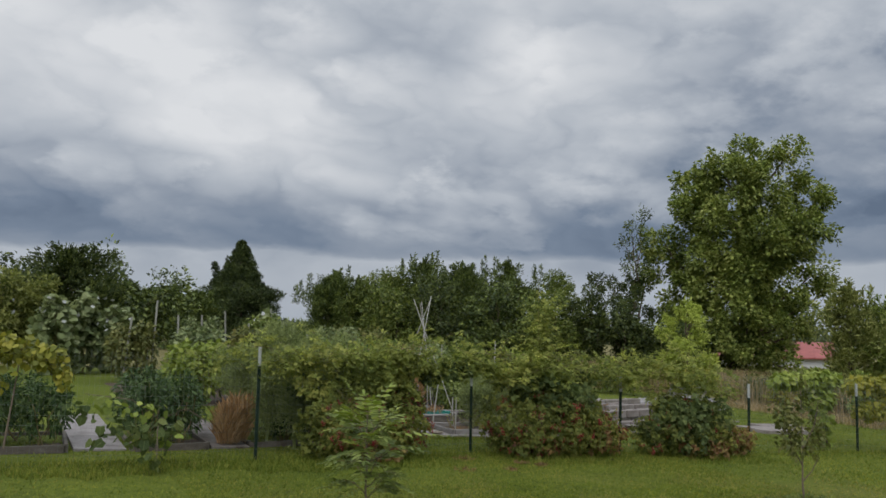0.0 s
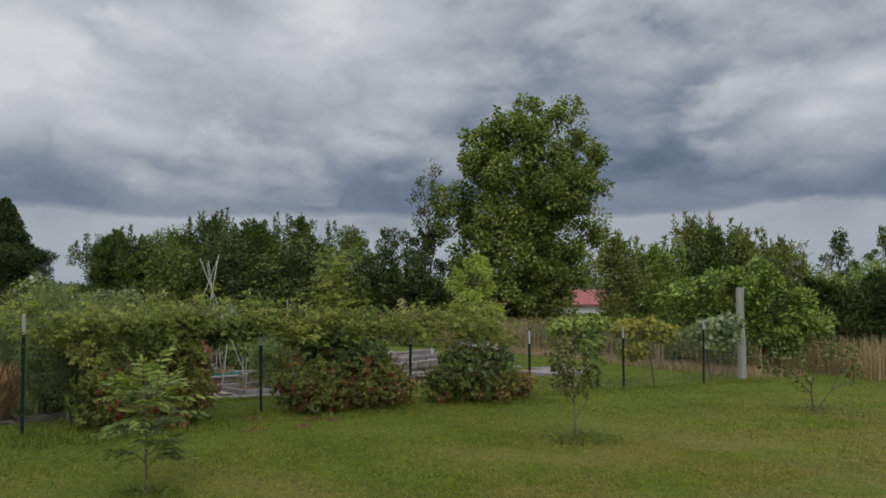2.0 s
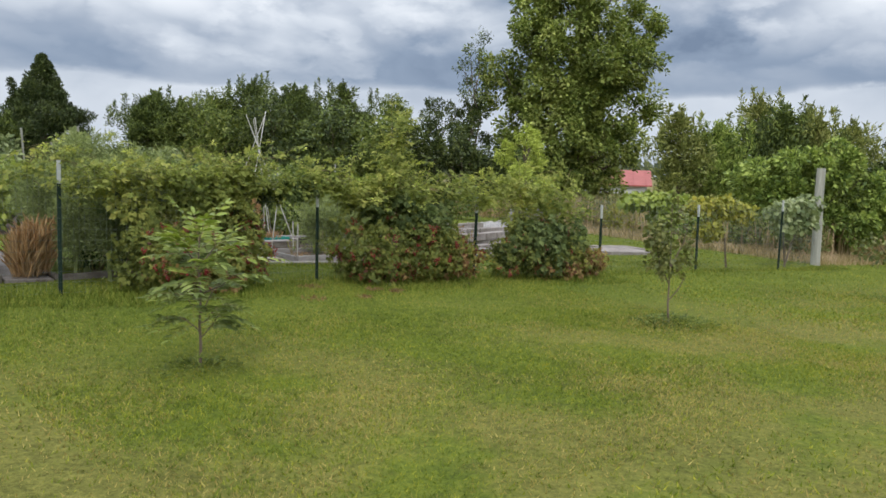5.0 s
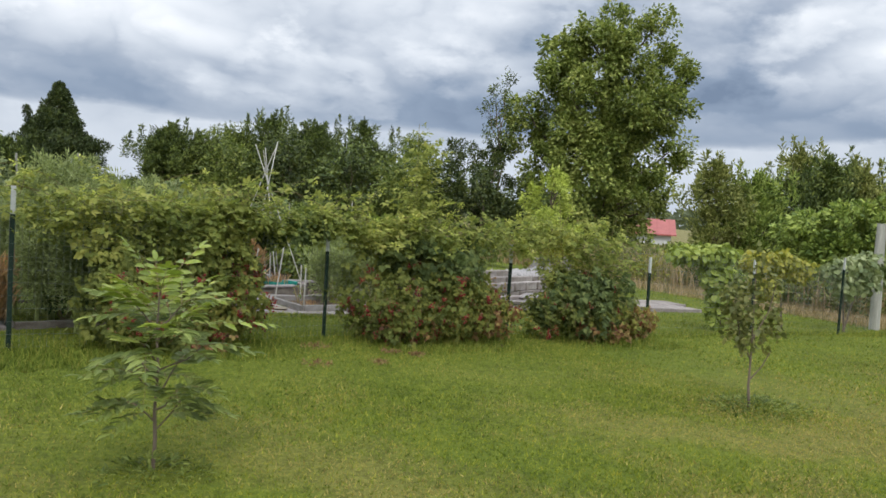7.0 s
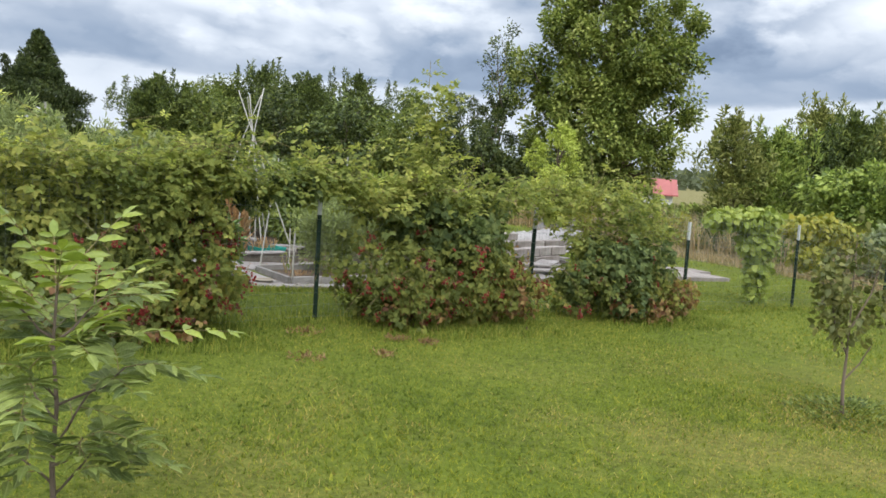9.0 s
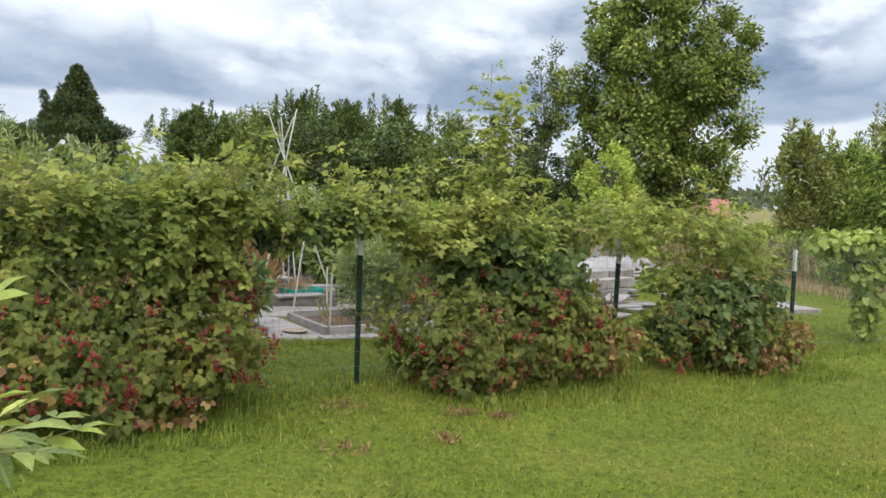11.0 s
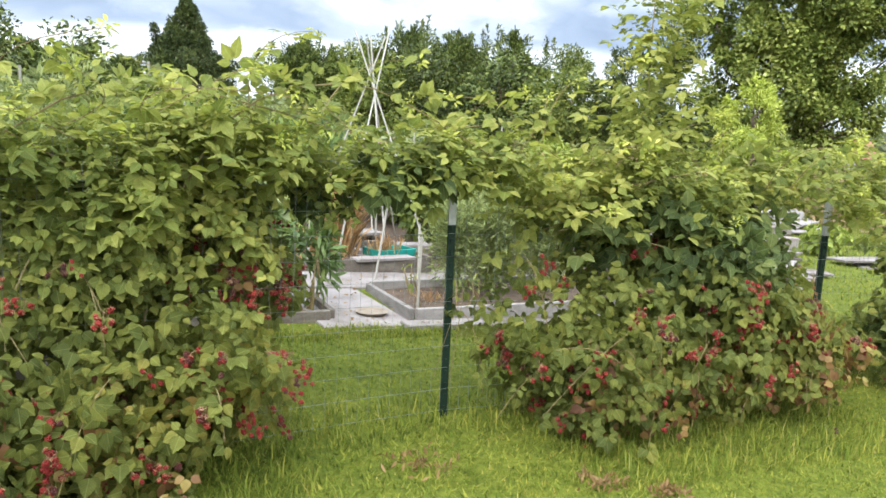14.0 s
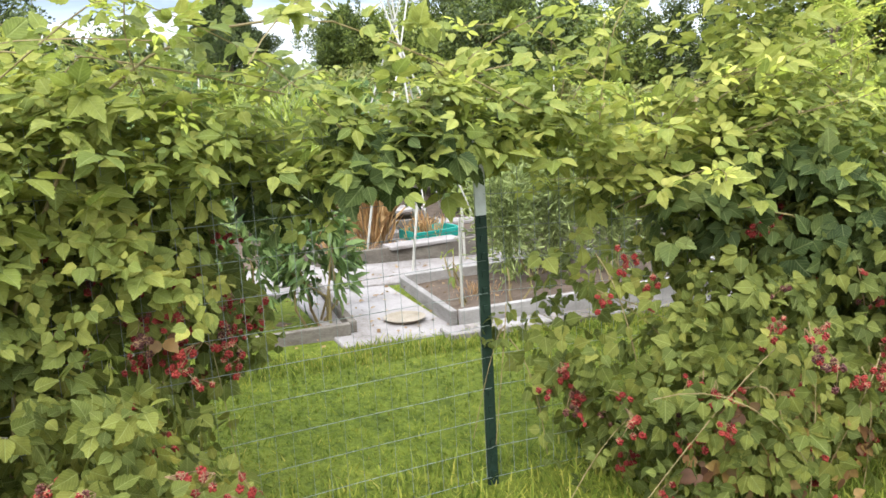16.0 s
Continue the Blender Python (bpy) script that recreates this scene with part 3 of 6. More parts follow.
def dense_cedar(x, y, h):
    """A narrow leader on a broad body of overlapping tufts, with a spur beside the leader."""
    r, d = across(x, y)
    rng = np.random.default_rng(5)
    t = thing("cedar_tree", x, y, "dense dark green cedar with a narrow lumpy leader", "tree", "trees of the far hedgerow")
    bm = bmesh.new()
    tube(bm, [(0, 0, -0.05), (0.05, 0, h * 0.5), (0, 0, h * 0.96)], 0.22, 0.03, 8)
    link("trunk", bm, BARK, t)
    n = 420
    down = h * rng.uniform(0, 1, n) ** 0.8
    a = np.arange(n) * 2.39996
    R = np.interp(down, (0, 0.4, 1.0, 1.9, 2.4, 2.9, 4.5, h), (0.05, 0.3, 0.58, 0.72, 1.25, 1.6, 1.85, 1.6)) * (1 + 0.16 * np.sin(2.6 * down + 3 * a) + 0.1 * np.sin(7.3 * down)) * rng.uniform(0.7, 1.1, n)
    C = np.stack([np.cos(a) * R, np.sin(a) * R, h - 0.12 - down], -1)
    q = np.clip(0.16 + 0.08 * down, 0.16, 0.4) * rng.uniform(0.75, 1.25, n)
    spur = np.array([(*(r * u), h - v) for u, v in ((-1.42, 1.38), (-1.36, 1.55), (-1.28, 1.78), (-1.2, 2.05), (-0.95, 2.2))])
    C, q = np.concatenate([C, spur]), np.concatenate([q, (0.13, 0.19, 0.23, 0.28, 0.3)])
    per = (90 + 700 * q ** 2).astype(int)
    i = np.repeat(np.arange(len(C)), per)
    b, o = ball(len(i), rng, 0.3)
    P = C[i] + b * q[i][:, None] * (1, 1, 0.75)
    P[:, 2] = np.maximum(P[:, 2], 0.05)
    W = unit(o * 0.6 + rng.normal(size=P.shape) * 0.4 + (0, 0, 0.6))
    M = unit(o * 0.8 + rng.normal(size=P.shape) * 0.4 + (0, 0, 0.4))
    link("crown", leaves("cedar_crown", P, W, M, rng.uniform(0.08, 0.19, len(P)), T_SPRAY), L_BLACKCEDAR, t)


dense_cedar(6.15, 37.2, 5.75)
ROW = [
    # kind, x, y, tip, width, leaf tone, seed
    ("c", 11.4, 34.7, 4.4, 2.8, L_CEDAR, 35), ("c", -3.3, 25.0, 4.3, 4.0, L_DARK, 21), ("b", -5.6, 18.1, 3.6, 3.2, L_FEATHER, 22), ("c", 0.1, 29.7, 3.75, 4.2, L_CEDAR, 23),
    ("c", 2.6, 31.5, 3.2, 2.2, L_CEDAR, 24), ("c", 12.2, 35.2, 4.9, 3.6, L_CEDAR, 25), ("b", 13.0, 34.4, 5.7, 4.6, L_MID, 26),
    ("c", 15.7, 35.3, 5.5, 3.6, L_CEDAR, 27), ("c", 17.7, 34.4, 5.95, 4.2, L_CEDAR, 28), ("c", 18.7, 31.5, 5.9, 4.4, L_CEDAR, 29),
    ("b", 21.3, 32.0, 5.2, 4.0, L_DARK, 30), ("b", 23.1, 31.0, 6.2, 3.6, L_MID, 31), ("b", 22.7, 26.4, 5.7, 4.0, L_DARK, 32),
    ("b", 20.4, 34.5, 5.0, 4.2, L_DARK, 33), ("b", -8.2, 22.0, 4.4, 3.6, L_DARK, 34),
    # right of the barn
    ("s", 18.6, 8.2, 3.5, 2.1, L_FEATHER, 41), ("s", 19.7, 7.5, 3.1, 2.2, L_BROAD, 40), ("s", 21.0, 5.9, 3.7, 1.8, L_CEDAR, 39), ("s", 22.2, 5.4, 3.5, 2.0, L_FEATHER, 38), ("s", 23.3, 8.2, 4.3, 3.0, L_FEATHER, 42), ("s", 24.3, 6.8, 3.9, 2.8, L_CEDAR, 43),
    ("s", 27.0, 6.5, 3.6, 3.6, L_FEATHER, 44), ("b", 49.6, 13.9, 6.2, 3.0, L_DARK, 45), ("b", 50.5, 11.4, 6.4, 3.0, L_MID, 46),
    ("b", 33.0, 5.5, 3.4, 5.0, L_BROAD, 47), ("b", 38.0, 4.0, 3.2, 6.0, L_DARK, 48), ("s", 21.8, 6.9, 3.3, 2.6, L_CEDAR, 49),
    ("c", 23.9, 2.6, 2.3, 3.2, L_DARK, 36), ("c", 24.8, 0.9, 2.5, 3.4, L_DARK, 37), ("c", 27.0, -1.2, 2.4, 3.6, L_DARK, 50),
]
for kind, x, y, tip, w, mat, seed in ROW:
    if kind == "s":
        conifer("spindly yellow-green tree with a thin feathery top", x, y, tip, w * 1.15, mat, 7500, seed, leaf=0.19, ragged=1.3, power=0.75)
    elif kind == "c":
        for s in (-1, 1) if 9 < x < 24 else (0,):
            r, d = across(x, y)
            q = s * w * 0.3
            conifer("wild green cedar with a ragged feathery top", x + r[0] * q + d[0] * s * 0.6, y + r[1] * q + d[1] * s * 0.6, tip + 0.05 - 0.35 * ((seed + s) % 3), w * 1.15, mat, 12500 if s else 16000, seed * 3 + s, leaf=0.2, ragged=1.1, power=0.68)
    else:
        broadleaf("bushy broadleaf tree of the overgrown hedgerow", x, y, tip - 0.4, w * (1.25 if 9 < x < 24 and y > 20 else 1.05), mat, 9000 if x > 30 else 15500, seed, leaf=0.155, template=T_SPRAY, sub=24, subr=0.27)
# the slender half-bare tree wrapped in creeper
x, y = 24.2, 25.1
broadleaf("slender tree wrapped in dark creeper below", x, y, 5.6, 2.6, L_DARK, 9000, 51, leaf=0.16, template=T_SPRAY)
crown_tree("slender_tree", "slender tree with a thin sparse top", x + 0.2, y + 0.1, [(0.1, 0.3, 7.0, 0.8, 0.9), (-0.3, -0.2, 7.9, 0.65, 0.7), (0.3, -0.1, 8.5, 0.6, 0.6), (-0.7, 0.5, 7.2, 0.5, 0.6), (0.0, 0.0, 6.0, 0.9, 0.9)], 0.17, L_CEDAR, 1300, 52, trunk_r=0.09, template=T_SPRAY)
# lime shrub in front of the sycamore
broadleaf("bright lime-green shrub in the dry meadow", 16.5, 13.3, 3.3, 2.2, L_SHRUB, 8000, 53, leaf=0.13, name="shrub", group="", template=T_SPRAY)
# broad shrub behind the corner post
crown_tree("shrub", "broad leafy green shrub behind the corner post", 16.4, 2.2, [(-0.7, 1.2, 1.9, 0.9, 0.85), (0.0, 0.2, 2.3, 1.1, 0.8), (-0.3, 0.6, 1.3, 1.2, 1.1), (0.4, -0.8, 2.1, 1.0, 0.8), (0.5, -0.9, 1.1, 1.1, 1.0), (0.7, -1.25, 1.25, 0.75, 0.8), (-0.9, 1.5, 0.8, 0.8, 0.8)],
           0.13, L_BROAD, 24000, 54, trunk_r=0.07, category="shrub")
# undergrowth that closes the foot of the hedgerow
for i, (x, y, h, w) in enumerate([(-6, 24, 2.2, 5), (-1.5, 27, 2.2, 5), (13.2, 31.5, 2.4, 4.0), (15.5, 31, 2.8, 5), (18, 29, 2.8, 4.5), (20.5, 27, 2.8, 4.5), (22.5, 24, 2.6, 4), (25.0, 22.8, 1.9, 3.2), (18.1, 9.2, 0.9, 1.6), (22, 8.0, 1.3, 2.6), (25.5, 8.0, 1.7, 3.2), (30, 8, 2.2, 5), (20.5, 4.6, 1.2, 2.4)]):
    crown_tree("undergrowth", "tangled green undergrowth at the foot of the trees", x, y, auto_lobes(h * (1.6 if y > 20 else 1.35), w * 1.25, 60 + i, 8), 0.18, (L_DARK, L_CEDAR, L_MID)[i % 3] if y > 10 else L_BROAD, 5600, 60 + i, trunk_r=0.05, category="bush", group="undergrowth of the hedgerow")


def far_woods():
    rng = np.random.default_rng(5)
    n = 17000
    a = np.where(rng.uniform(size=n) < 0.75, rng.uniform(-0.5, 1.9, n), rng.uniform(1.9, 5.8, n))
    R = rng.uniform(330, 420, n)
    top = 6.5 + 2.0 * np.sin(a * 9) + 1.8 * np.sin(a * 31 + 1)
    x, y = np.sin(a) * R, np.cos(a) * R
    z = ground_np(x, y) + rng.uniform(0, 1, n) ** 0.6 * top
    o = np.stack([-np.sin(a), -np.cos(a), 0.5 + 0 * a], -1)
    me = leaves("far_woods", np.stack([x, y, z], -1), rng.normal(size=(n, 3)), o + rng.normal(size=(n, 3)) * 0.5, rng.uniform(2, 4.5, n), T_CARD)
    tagged(link("distant_woods", me, L_FAR), "low hazy line of distant wooded hills", "woods", kind="stuff")


far_woods()

# ---- barn ----
ROOF = plain_material("red_roof_sheet", [(0.3, (0.2, 0.052, 0.048)), (0.7, (0.29, 0.085, 0.075))], 1.5, 0.6)
BARNWALL = plain_material("pale_wall_sheet", [(0.3, (0.42, 0.42, 0.41)), (0.7, (0.55, 0.55, 0.54))], 1.2, 0.7)


def box(bm, x0, x1, y0, y1, z0, z1):
    v = [bm.verts.new((x, y, z)) for x in (x0, x1) for y in (y0, y1) for z in (z0, z1)]
    for q in ((0, 1, 3, 2), (4, 6, 7, 5), (0, 4, 5, 1), (2, 3, 7, 6), (0, 2, 6, 4), (1, 5, 7, 3)):
        bm.faces.new([v[i] for i in q])
    return v


def barn():
    t = thing("barn", 52.8, 39.0, "low barn with a faded red roof and pale walls", "barn", z=-1.0, rz=-50)
    bm = bmesh.new()
    box(bm, -5.5, 2.6, -3, 3, 0, 1.6)
    link("wall", bm, BARNWALL, t)
    bm = bmesh.new()
    for s in (-1, 1):
        a = [bm.verts.new(p) for p in ((-5.9, s * 3.4, 1.5), (3.0, s * 3.4, 1.5), (3.0, 0, 2.75), (-5.9, 0, 2.75))]
        b = [bm.verts.new(v.co + Vector((0, 0, 0.1))) for v in a]
        for q in ((a[0], a[1], a[2], a[3]), (b[3], b[2], b[1], b[0]), (a[0], b[0], b[1], a[1]), (a[1], b[1], b[2], a[2]), (a[2], b[2], b[3], a[3]), (a[3], b[3], b[0], a[0])):
            bm.faces.new(q)
    roof = link("roof", bm, ROOF, t)
    for k in range(9):
        bm = bmesh.new()
        x = -5.5 + k
        for s in (-1, 1):
            tube(bm, [(x, s * 3.4, 1.62), (x, 0, 2.87)], 0.04, 0.04, 4)
        link("roof_rib", bm, ROOF, roof)


barn()

# ---- fence ----
POSTS = [(-5.75, -0.35, 1.3), (-2.93, -0.2, 1.29), (0.0, 0.0, 1.1), (2.55, 0.06, 1.1), (5.15, 0.02, 1.1), (8.0, 0.18, 1.2), (10.7, 0.1, 1.40)]
CORNER = (13.35, 0.7)


def t_post(x, y, h, joint):
    t = thing("fence_post", x, y, "green steel fence post with a white-painted tip", "fence post", "steel posts along the fence")
    t.matrix_world = t.matrix_world @ pose(0, 0, 0, random.uniform(-1, 1), random.uniform(-1.2, 1.2), random.uniform(-8, 8))
    for name, z0, z1, mat in (("shaft", -0.1, joint, STEEL_GREEN), ("tip", joint, h, TIP_WHITE)):
        bm = bmesh.new()
        box(bm, -0.018, 0.018, -0.004, 0.004, z0, z1)
        box(bm, -0.004, 0.004, 0.004, 0.032, z0, z1)
        if name == "shaft":
            for k in range(int(joint / 0.055)):
                box(bm, -0.007, 0.007, -0.011, -0.004, 0.03 + k * 0.055, 0.05 + k * 0.055)
        link(name, bm, mat, t)


for x, y, h in POSTS:
    t_post(x, y, h, h - 0.22)


def corner_post():
    t = thing("corner_post", *CORNER, "thick weathered grey wooden corner post", "fence post")
    bm = bmesh.new()
    tube(bm, [(0, 0, -0.1), (0.01, 0, 0.7), (0.0, 0.01, 1.5), (0.01, 0, 2.18)], 0.105, 0.095, 14)
    link("log", bm, OLDWOOD, t, smooth=False)


corner_post()


def rod_mesh(name, pts, r, sides=4):
    bm = bmesh.new()
    tube(bm, pts, r, r, sides)
    me = bpy.data.meshes.new(name)
    bm.to_mesh(me)
    bm.free()
    me.materials.append(WIRE)
    return me


UPRIGHT = {}


def wire_panel(x0, y0, x1, y1, h=1.2, r=0.00095):
    """Welded mesh, 5 by 10 cm: each wire by itself, a little slack."""
    n = math.hypot(x1 - x0, y1 - y0)
    t = thing("wire_fence_panel", x0, y0, "galvanised welded wire mesh stretched between posts", "wire fence", "wire panels of the fence", z=0)

    def at(f, z):
        x, y = x0 + (x1 - x0) * f, y0 + (y1 - y0) * f
        return (x - x0, y - y0 - 0.012 + 0.012 * math.sin(f * 9 + z * 4), ground_z(x, y) + z - 0.02 * math.sin(math.pi * f))

    if (h, r) not in UPRIGHT:
        UPRIGHT[h, r] = rod_mesh("upright_wire", [(0, 0, 0), (0.001, 0.002, h / 2), (0, 0, h)], r, 3)
    m = max(2, int(n / 0.0508))
    for k in range(m):
        ob = link("upright_wire", UPRIGHT[h, r], None, t)
        ob.matrix_basis = pose(*at((k + 0.5) / m, 0.03), random.uniform(-0.5, 0.5), random.uniform(-0.4, 0.4), 0)
    for k in range(int((h - 0.03) / 0.1016) + 1):
        link("line_wire", rod_mesh("line_wire", [at(s / 8, 0.03 + 0.1016 * k) for s in range(9)], r * 1.15, 3), None, t)


for (ax, ay, _), (bx, by, _) in zip(POSTS, POSTS[1:] + [(*CORNER, 0)]):
    wire_panel(ax, ay, bx, by, r=0.00095)
for a, b in (((13.35, 0.8), (13.5, 3.6)), ((13.5, 3.6), (13.7, 6.4)), ((13.7, 6.4), (13.9, 9.4))):
    wire_panel(*a, *b, h=1.0, r=0.0013)

# ---- brambles along the fence ----
BERRY_RED = plain_material("red_berry", [(0.25, (0.0726, 0.0103, 0.00929)), (0.45, (0.163, 0.0181, 0.0154)), (0.72, (0.273, 0.0438, 0.0335))], 40, 0.6, spec=0.15)
SEPAL = plain_material("withered_sepal", [(0.3, (0.14, 0.08, 0.045)), (0.7, (0.26, 0.18, 0.09))], 40, 0.8)
BERRY_DARK = plain_material("ripe_berry", [(0.3, (0.03, 0.01, 0.01)), (0.7, (0.13, 0.03, 0.022))], 40, 0.5, spec=0.3)


def berry_mesh(seed, mat):
    """A few berries on one stalk, each a tight heap of drupelets."""
    rng = np.random.default_rng(seed)
    bm = bmesh.new()
    for b in range(rng.integers(2, 5)):
        o = Vector(rng.normal(size=3) * (0.02, 0.014, 0.02))
        turn = Euler(rng.uniform(-0.6, 0.6, 3)).to_matrix()
        for k in range(10):
            z = 1 - 2 * (k + 0.5) / 10
            a, q = k * 2.4, math.sqrt(1 - z * z)
            c = o + turn @ Vector((0.0072 * q * math.cos(a), 0.0072 * q * math.sin(a), 0.0095 * z))
            bmesh.ops.create_icosphere(bm, subdivisions=1, radius=0.005, matrix=Matrix.Translation(c))
        for k in range(6):  # withered sepals
            a = k * 1.05
            d = turn @ Vector((math.cos(a), math.sin(a), 0.25))
            e = turn @ Vector((-math.sin(a), math.cos(a), 0)) * 0.0028
            c = o + turn @ Vector((0, 0, 0.009))
            bm.faces.new([bm.verts.new(q) for q in (c - e, c + e, c + d * 0.014)])
        tube(bm, [o + Vector((0, 0, 0.008)), o * 0.5 + Vector((0, 0, 0.03)), (0, 0, 0.045)], 0.0012, 0.0012, 3)
    me = bpy.data.meshes.new("blackberry")
    bm.to_mesh(me)
    bm.free()
    me.materials.append(mat)
    me.materials.append(SEPAL)
    for f in me.polygons:
        f.material_index = 0 if len(f.vertices) == 3 and f.area < 1.4e-5 else 1
    me.polygons.foreach_set("use_smooth", np.ones(len(me.polygons), dtype=bool))
    return me


BERRIES = [berry_mesh(k, BERRY_DARK if k == 5 else BERRY_RED) for k in range(6)]


def palmate(P, way, nrm, size, rng, five=0.4):
    """Three or five leaflets at each node."""
    y = unit(way)
    x = unit(np.cross(y, nrm))
    z = np.cross(x, y)
    out = [[], [], [], []]
    for ang, scale, odds in ((0, 1.0, 1.0), (62, 0.85, 1.0), (-62, 0.85, 1.0), (115, 0.6, five), (-115, 0.6, five)):
        ok = rng.uniform(size=len(P)) < odds
        a = np.radians(ang + rng.normal(size=len(P)) * 9)[:, None]
        w = y * np.cos(a) + x * np.sin(a) + rng.normal(size=P.shape) * 0.12 + (0, 0, -0.12)
        for o, v in zip(out, (P + unit(w) * 0.012, w, z + rng.normal(size=P.shape) * 0.22, size * scale)):
            o.append(v[ok])
    return [np.concatenate(o) for o in out]


def blobs(spec, rng):
    """Points in a set of ellipsoids (x, y, z above ground, rx, ry, rz, count), denser towards their skins; with outward ways."""
    P, O = [], []
    for x, y, z, rx, ry, rz, n in spec:
        q, d = ball(n, rng, 0.42)
        p = np.array((x, y, z)) + q * (rx, ry, rz)
        P.append(p), O.append(unit(d / (rx, ry, rz)))
    P, O = np.concatenate(P), np.concatenate(O)
    ok = P[:, 2] > 0.02
    for px, py, h in POSTS:  # the posts stand clear of the leaves
        ok &= ~((np.abs(P[:, 0] - px) < 0.075) & (P[:, 1] < py + 0.06) & (P[:, 1] > py - 0.6) & (P[:, 2] < h - 0.06))
    return P[ok], O[ok]


def bramble(x, label, canopy, lower, canes, n_berries, seed, russet, shade, curtain=()):
    rng = np.random.default_rng(seed)
    t = thing("blackberry_bush", x, 0, label, "bush", "brambles along the fence")
    def roughen(p):
        """An uneven outline: slow bulges and hollows."""
        x, y, z = p.T
        return p + np.stack([0.07 * np.sin(5.3 * z + 3.1 * x + 1.0) + 0.04 * np.sin(13 * z + 7 * y), 0.07 * np.sin(4.7 * x + 5.1 * z) + 0.05 * np.sin(11.3 * x - 4 * z), 0.05 * np.sin(6.1 * x + 2.0) + 0.04 * np.sin(14.7 * x + 3 * y)], -1)

    lift = lambda p: np.column_stack([p[:, 0] - x, p[:, 1], p[:, 2] + ground_np(p[:, 0], p[:, 1]) - ground_z(x, 0)])
    P, O = blobs(canopy, rng)
    P = roughen(P) + rng.normal(size=P.shape) * (0.05, 0.05, 0.045)
    # long young shoots that stand out of the mass
    arcs = []
    for k in range(len(canopy) * 5):
        c = canopy[rng.integers(0, len(canopy))]
        if c[2] < 1.0 or c[2] > 1.35:
            continue
        a = np.array(c[:3]) + rng.normal(size=3) * (c[3] * 0.6, c[4] * 0.5, c[5] * 0.4)
        b = a + (rng.normal() * 0.25, rng.normal() * 0.16 - 0.08, rng.uniform(0.1, 0.36))
        e = b + (rng.normal() * 0.3, rng.normal() * 0.12 - 0.06, rng.uniform(-0.12, 0.1))
        q = np.array([a * (1 - f) ** 2 + 2 * f * (1 - f) * b + f * f * e for f in np.linspace(0, 1, 9)])
        arcs.append(q)
        P = np.concatenate([P, q[2:] + rng.normal(size=(7, 3)) * 0.018])
        O = np.concatenate([O, unit(rng.normal(size=(7, 3)) + (0, -0.3, 0.3))])
    W = unit(O * (0.5, 0.7, 0.2) + rng.normal(size=P.shape) * (0.6, 0.6, 0.3))
    M = unit(O * (0.3, 0.5, 0.4) + rng.normal(size=P.shape) * 0.3 + (0, -0.05, 1.15))
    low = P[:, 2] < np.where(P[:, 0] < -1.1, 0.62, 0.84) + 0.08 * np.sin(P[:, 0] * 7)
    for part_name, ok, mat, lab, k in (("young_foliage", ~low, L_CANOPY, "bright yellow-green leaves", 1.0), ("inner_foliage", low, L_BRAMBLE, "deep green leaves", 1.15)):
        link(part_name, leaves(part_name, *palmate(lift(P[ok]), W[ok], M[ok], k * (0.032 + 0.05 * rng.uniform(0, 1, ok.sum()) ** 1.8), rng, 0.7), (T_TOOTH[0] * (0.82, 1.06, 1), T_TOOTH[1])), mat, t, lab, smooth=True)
    # star-shaped bursts of small pale leaves at the growing tips
    ends = [q[-1] for q in arcs]
    front = np.flatnonzero((P[:, 2] > 0.95) & (P[:, 1] < 0.12))
    T = np.concatenate([np.array(ends).reshape(-1, 3), P[rng.choice(front, min(len(front), 26), replace=False)] + (0, -0.05, 0.02)])
    T = np.repeat(T, 3, axis=0) + rng.normal(size=(len(T) * 3, 3)) * 0.014
    W = unit(rng.normal(size=T.shape) * (1, 1, 0.5) + (0, -0.2, 0.25))
    link("shoot_tip", leaves("shoot_tip", *palmate(lift(T), W, unit(rng.normal(size=T.shape) * 0.35 + (0, -0.35, 1.0)), rng.uniform(0.022, 0.042, len(T)), rng, 0.9), (T_LEAF[0] * (0.62, 1.1, 1), T_LEAF[1])), L_TIP, t, "pale lime-yellow young leaves", smooth=True)["kind"] = "stuff"
    P, O = blobs([(*c[:6], int(c[6] * 1.12)) for c in lower], rng)
    P = roughen(P)
    # canes that trail out of the skirt
    for k in range(len(lower) * 3):
        c = lower[rng.integers(0, len(lower))]
        a = np.array(c[:3]) + (rng.normal() * c[3] * 0.5, -c[4] * 0.7, rng.uniform(0, c[5] * 0.6))
        e = a + (rng.normal() * 0.3, rng.uniform(-0.22, 0.0), 0.0)
        e[2] = rng.uniform(0.06, 0.3)
        m = (a + e) / 2 + (0, -0.05, rng.uniform(0.06, 0.2))
        q = np.array([a * (1 - f) ** 2 + 2 * f * (1 - f) * m + f * f * e for f in np.linspace(0, 1, 8)])
        arcs.append(q)
        P = np.concatenate([P, q[2:] + rng.normal(size=(6, 3)) * 0.015])
        O = np.concatenate([O, unit(rng.normal(size=(6, 3)) + (0, -0.6, 0.2))])
    ok = (P[:, 0] < -0.78) | (P[:, 0] > 0.05) | (P[:, 2] > 0.5)
    P, O = P[ok], O[ok]
    P[:, 2] = np.maximum(P[:, 2], 0.03)
    W = unit(O * (0.4, 0.4, 0.2) + rng.normal(size=P.shape) * 0.4 + (0, 0, -0.5))
    M = unit(O * (0.5, 0.9, 0.3) + rng.normal(size=P.shape) * 0.45 + (0, -0.35, 0.5))
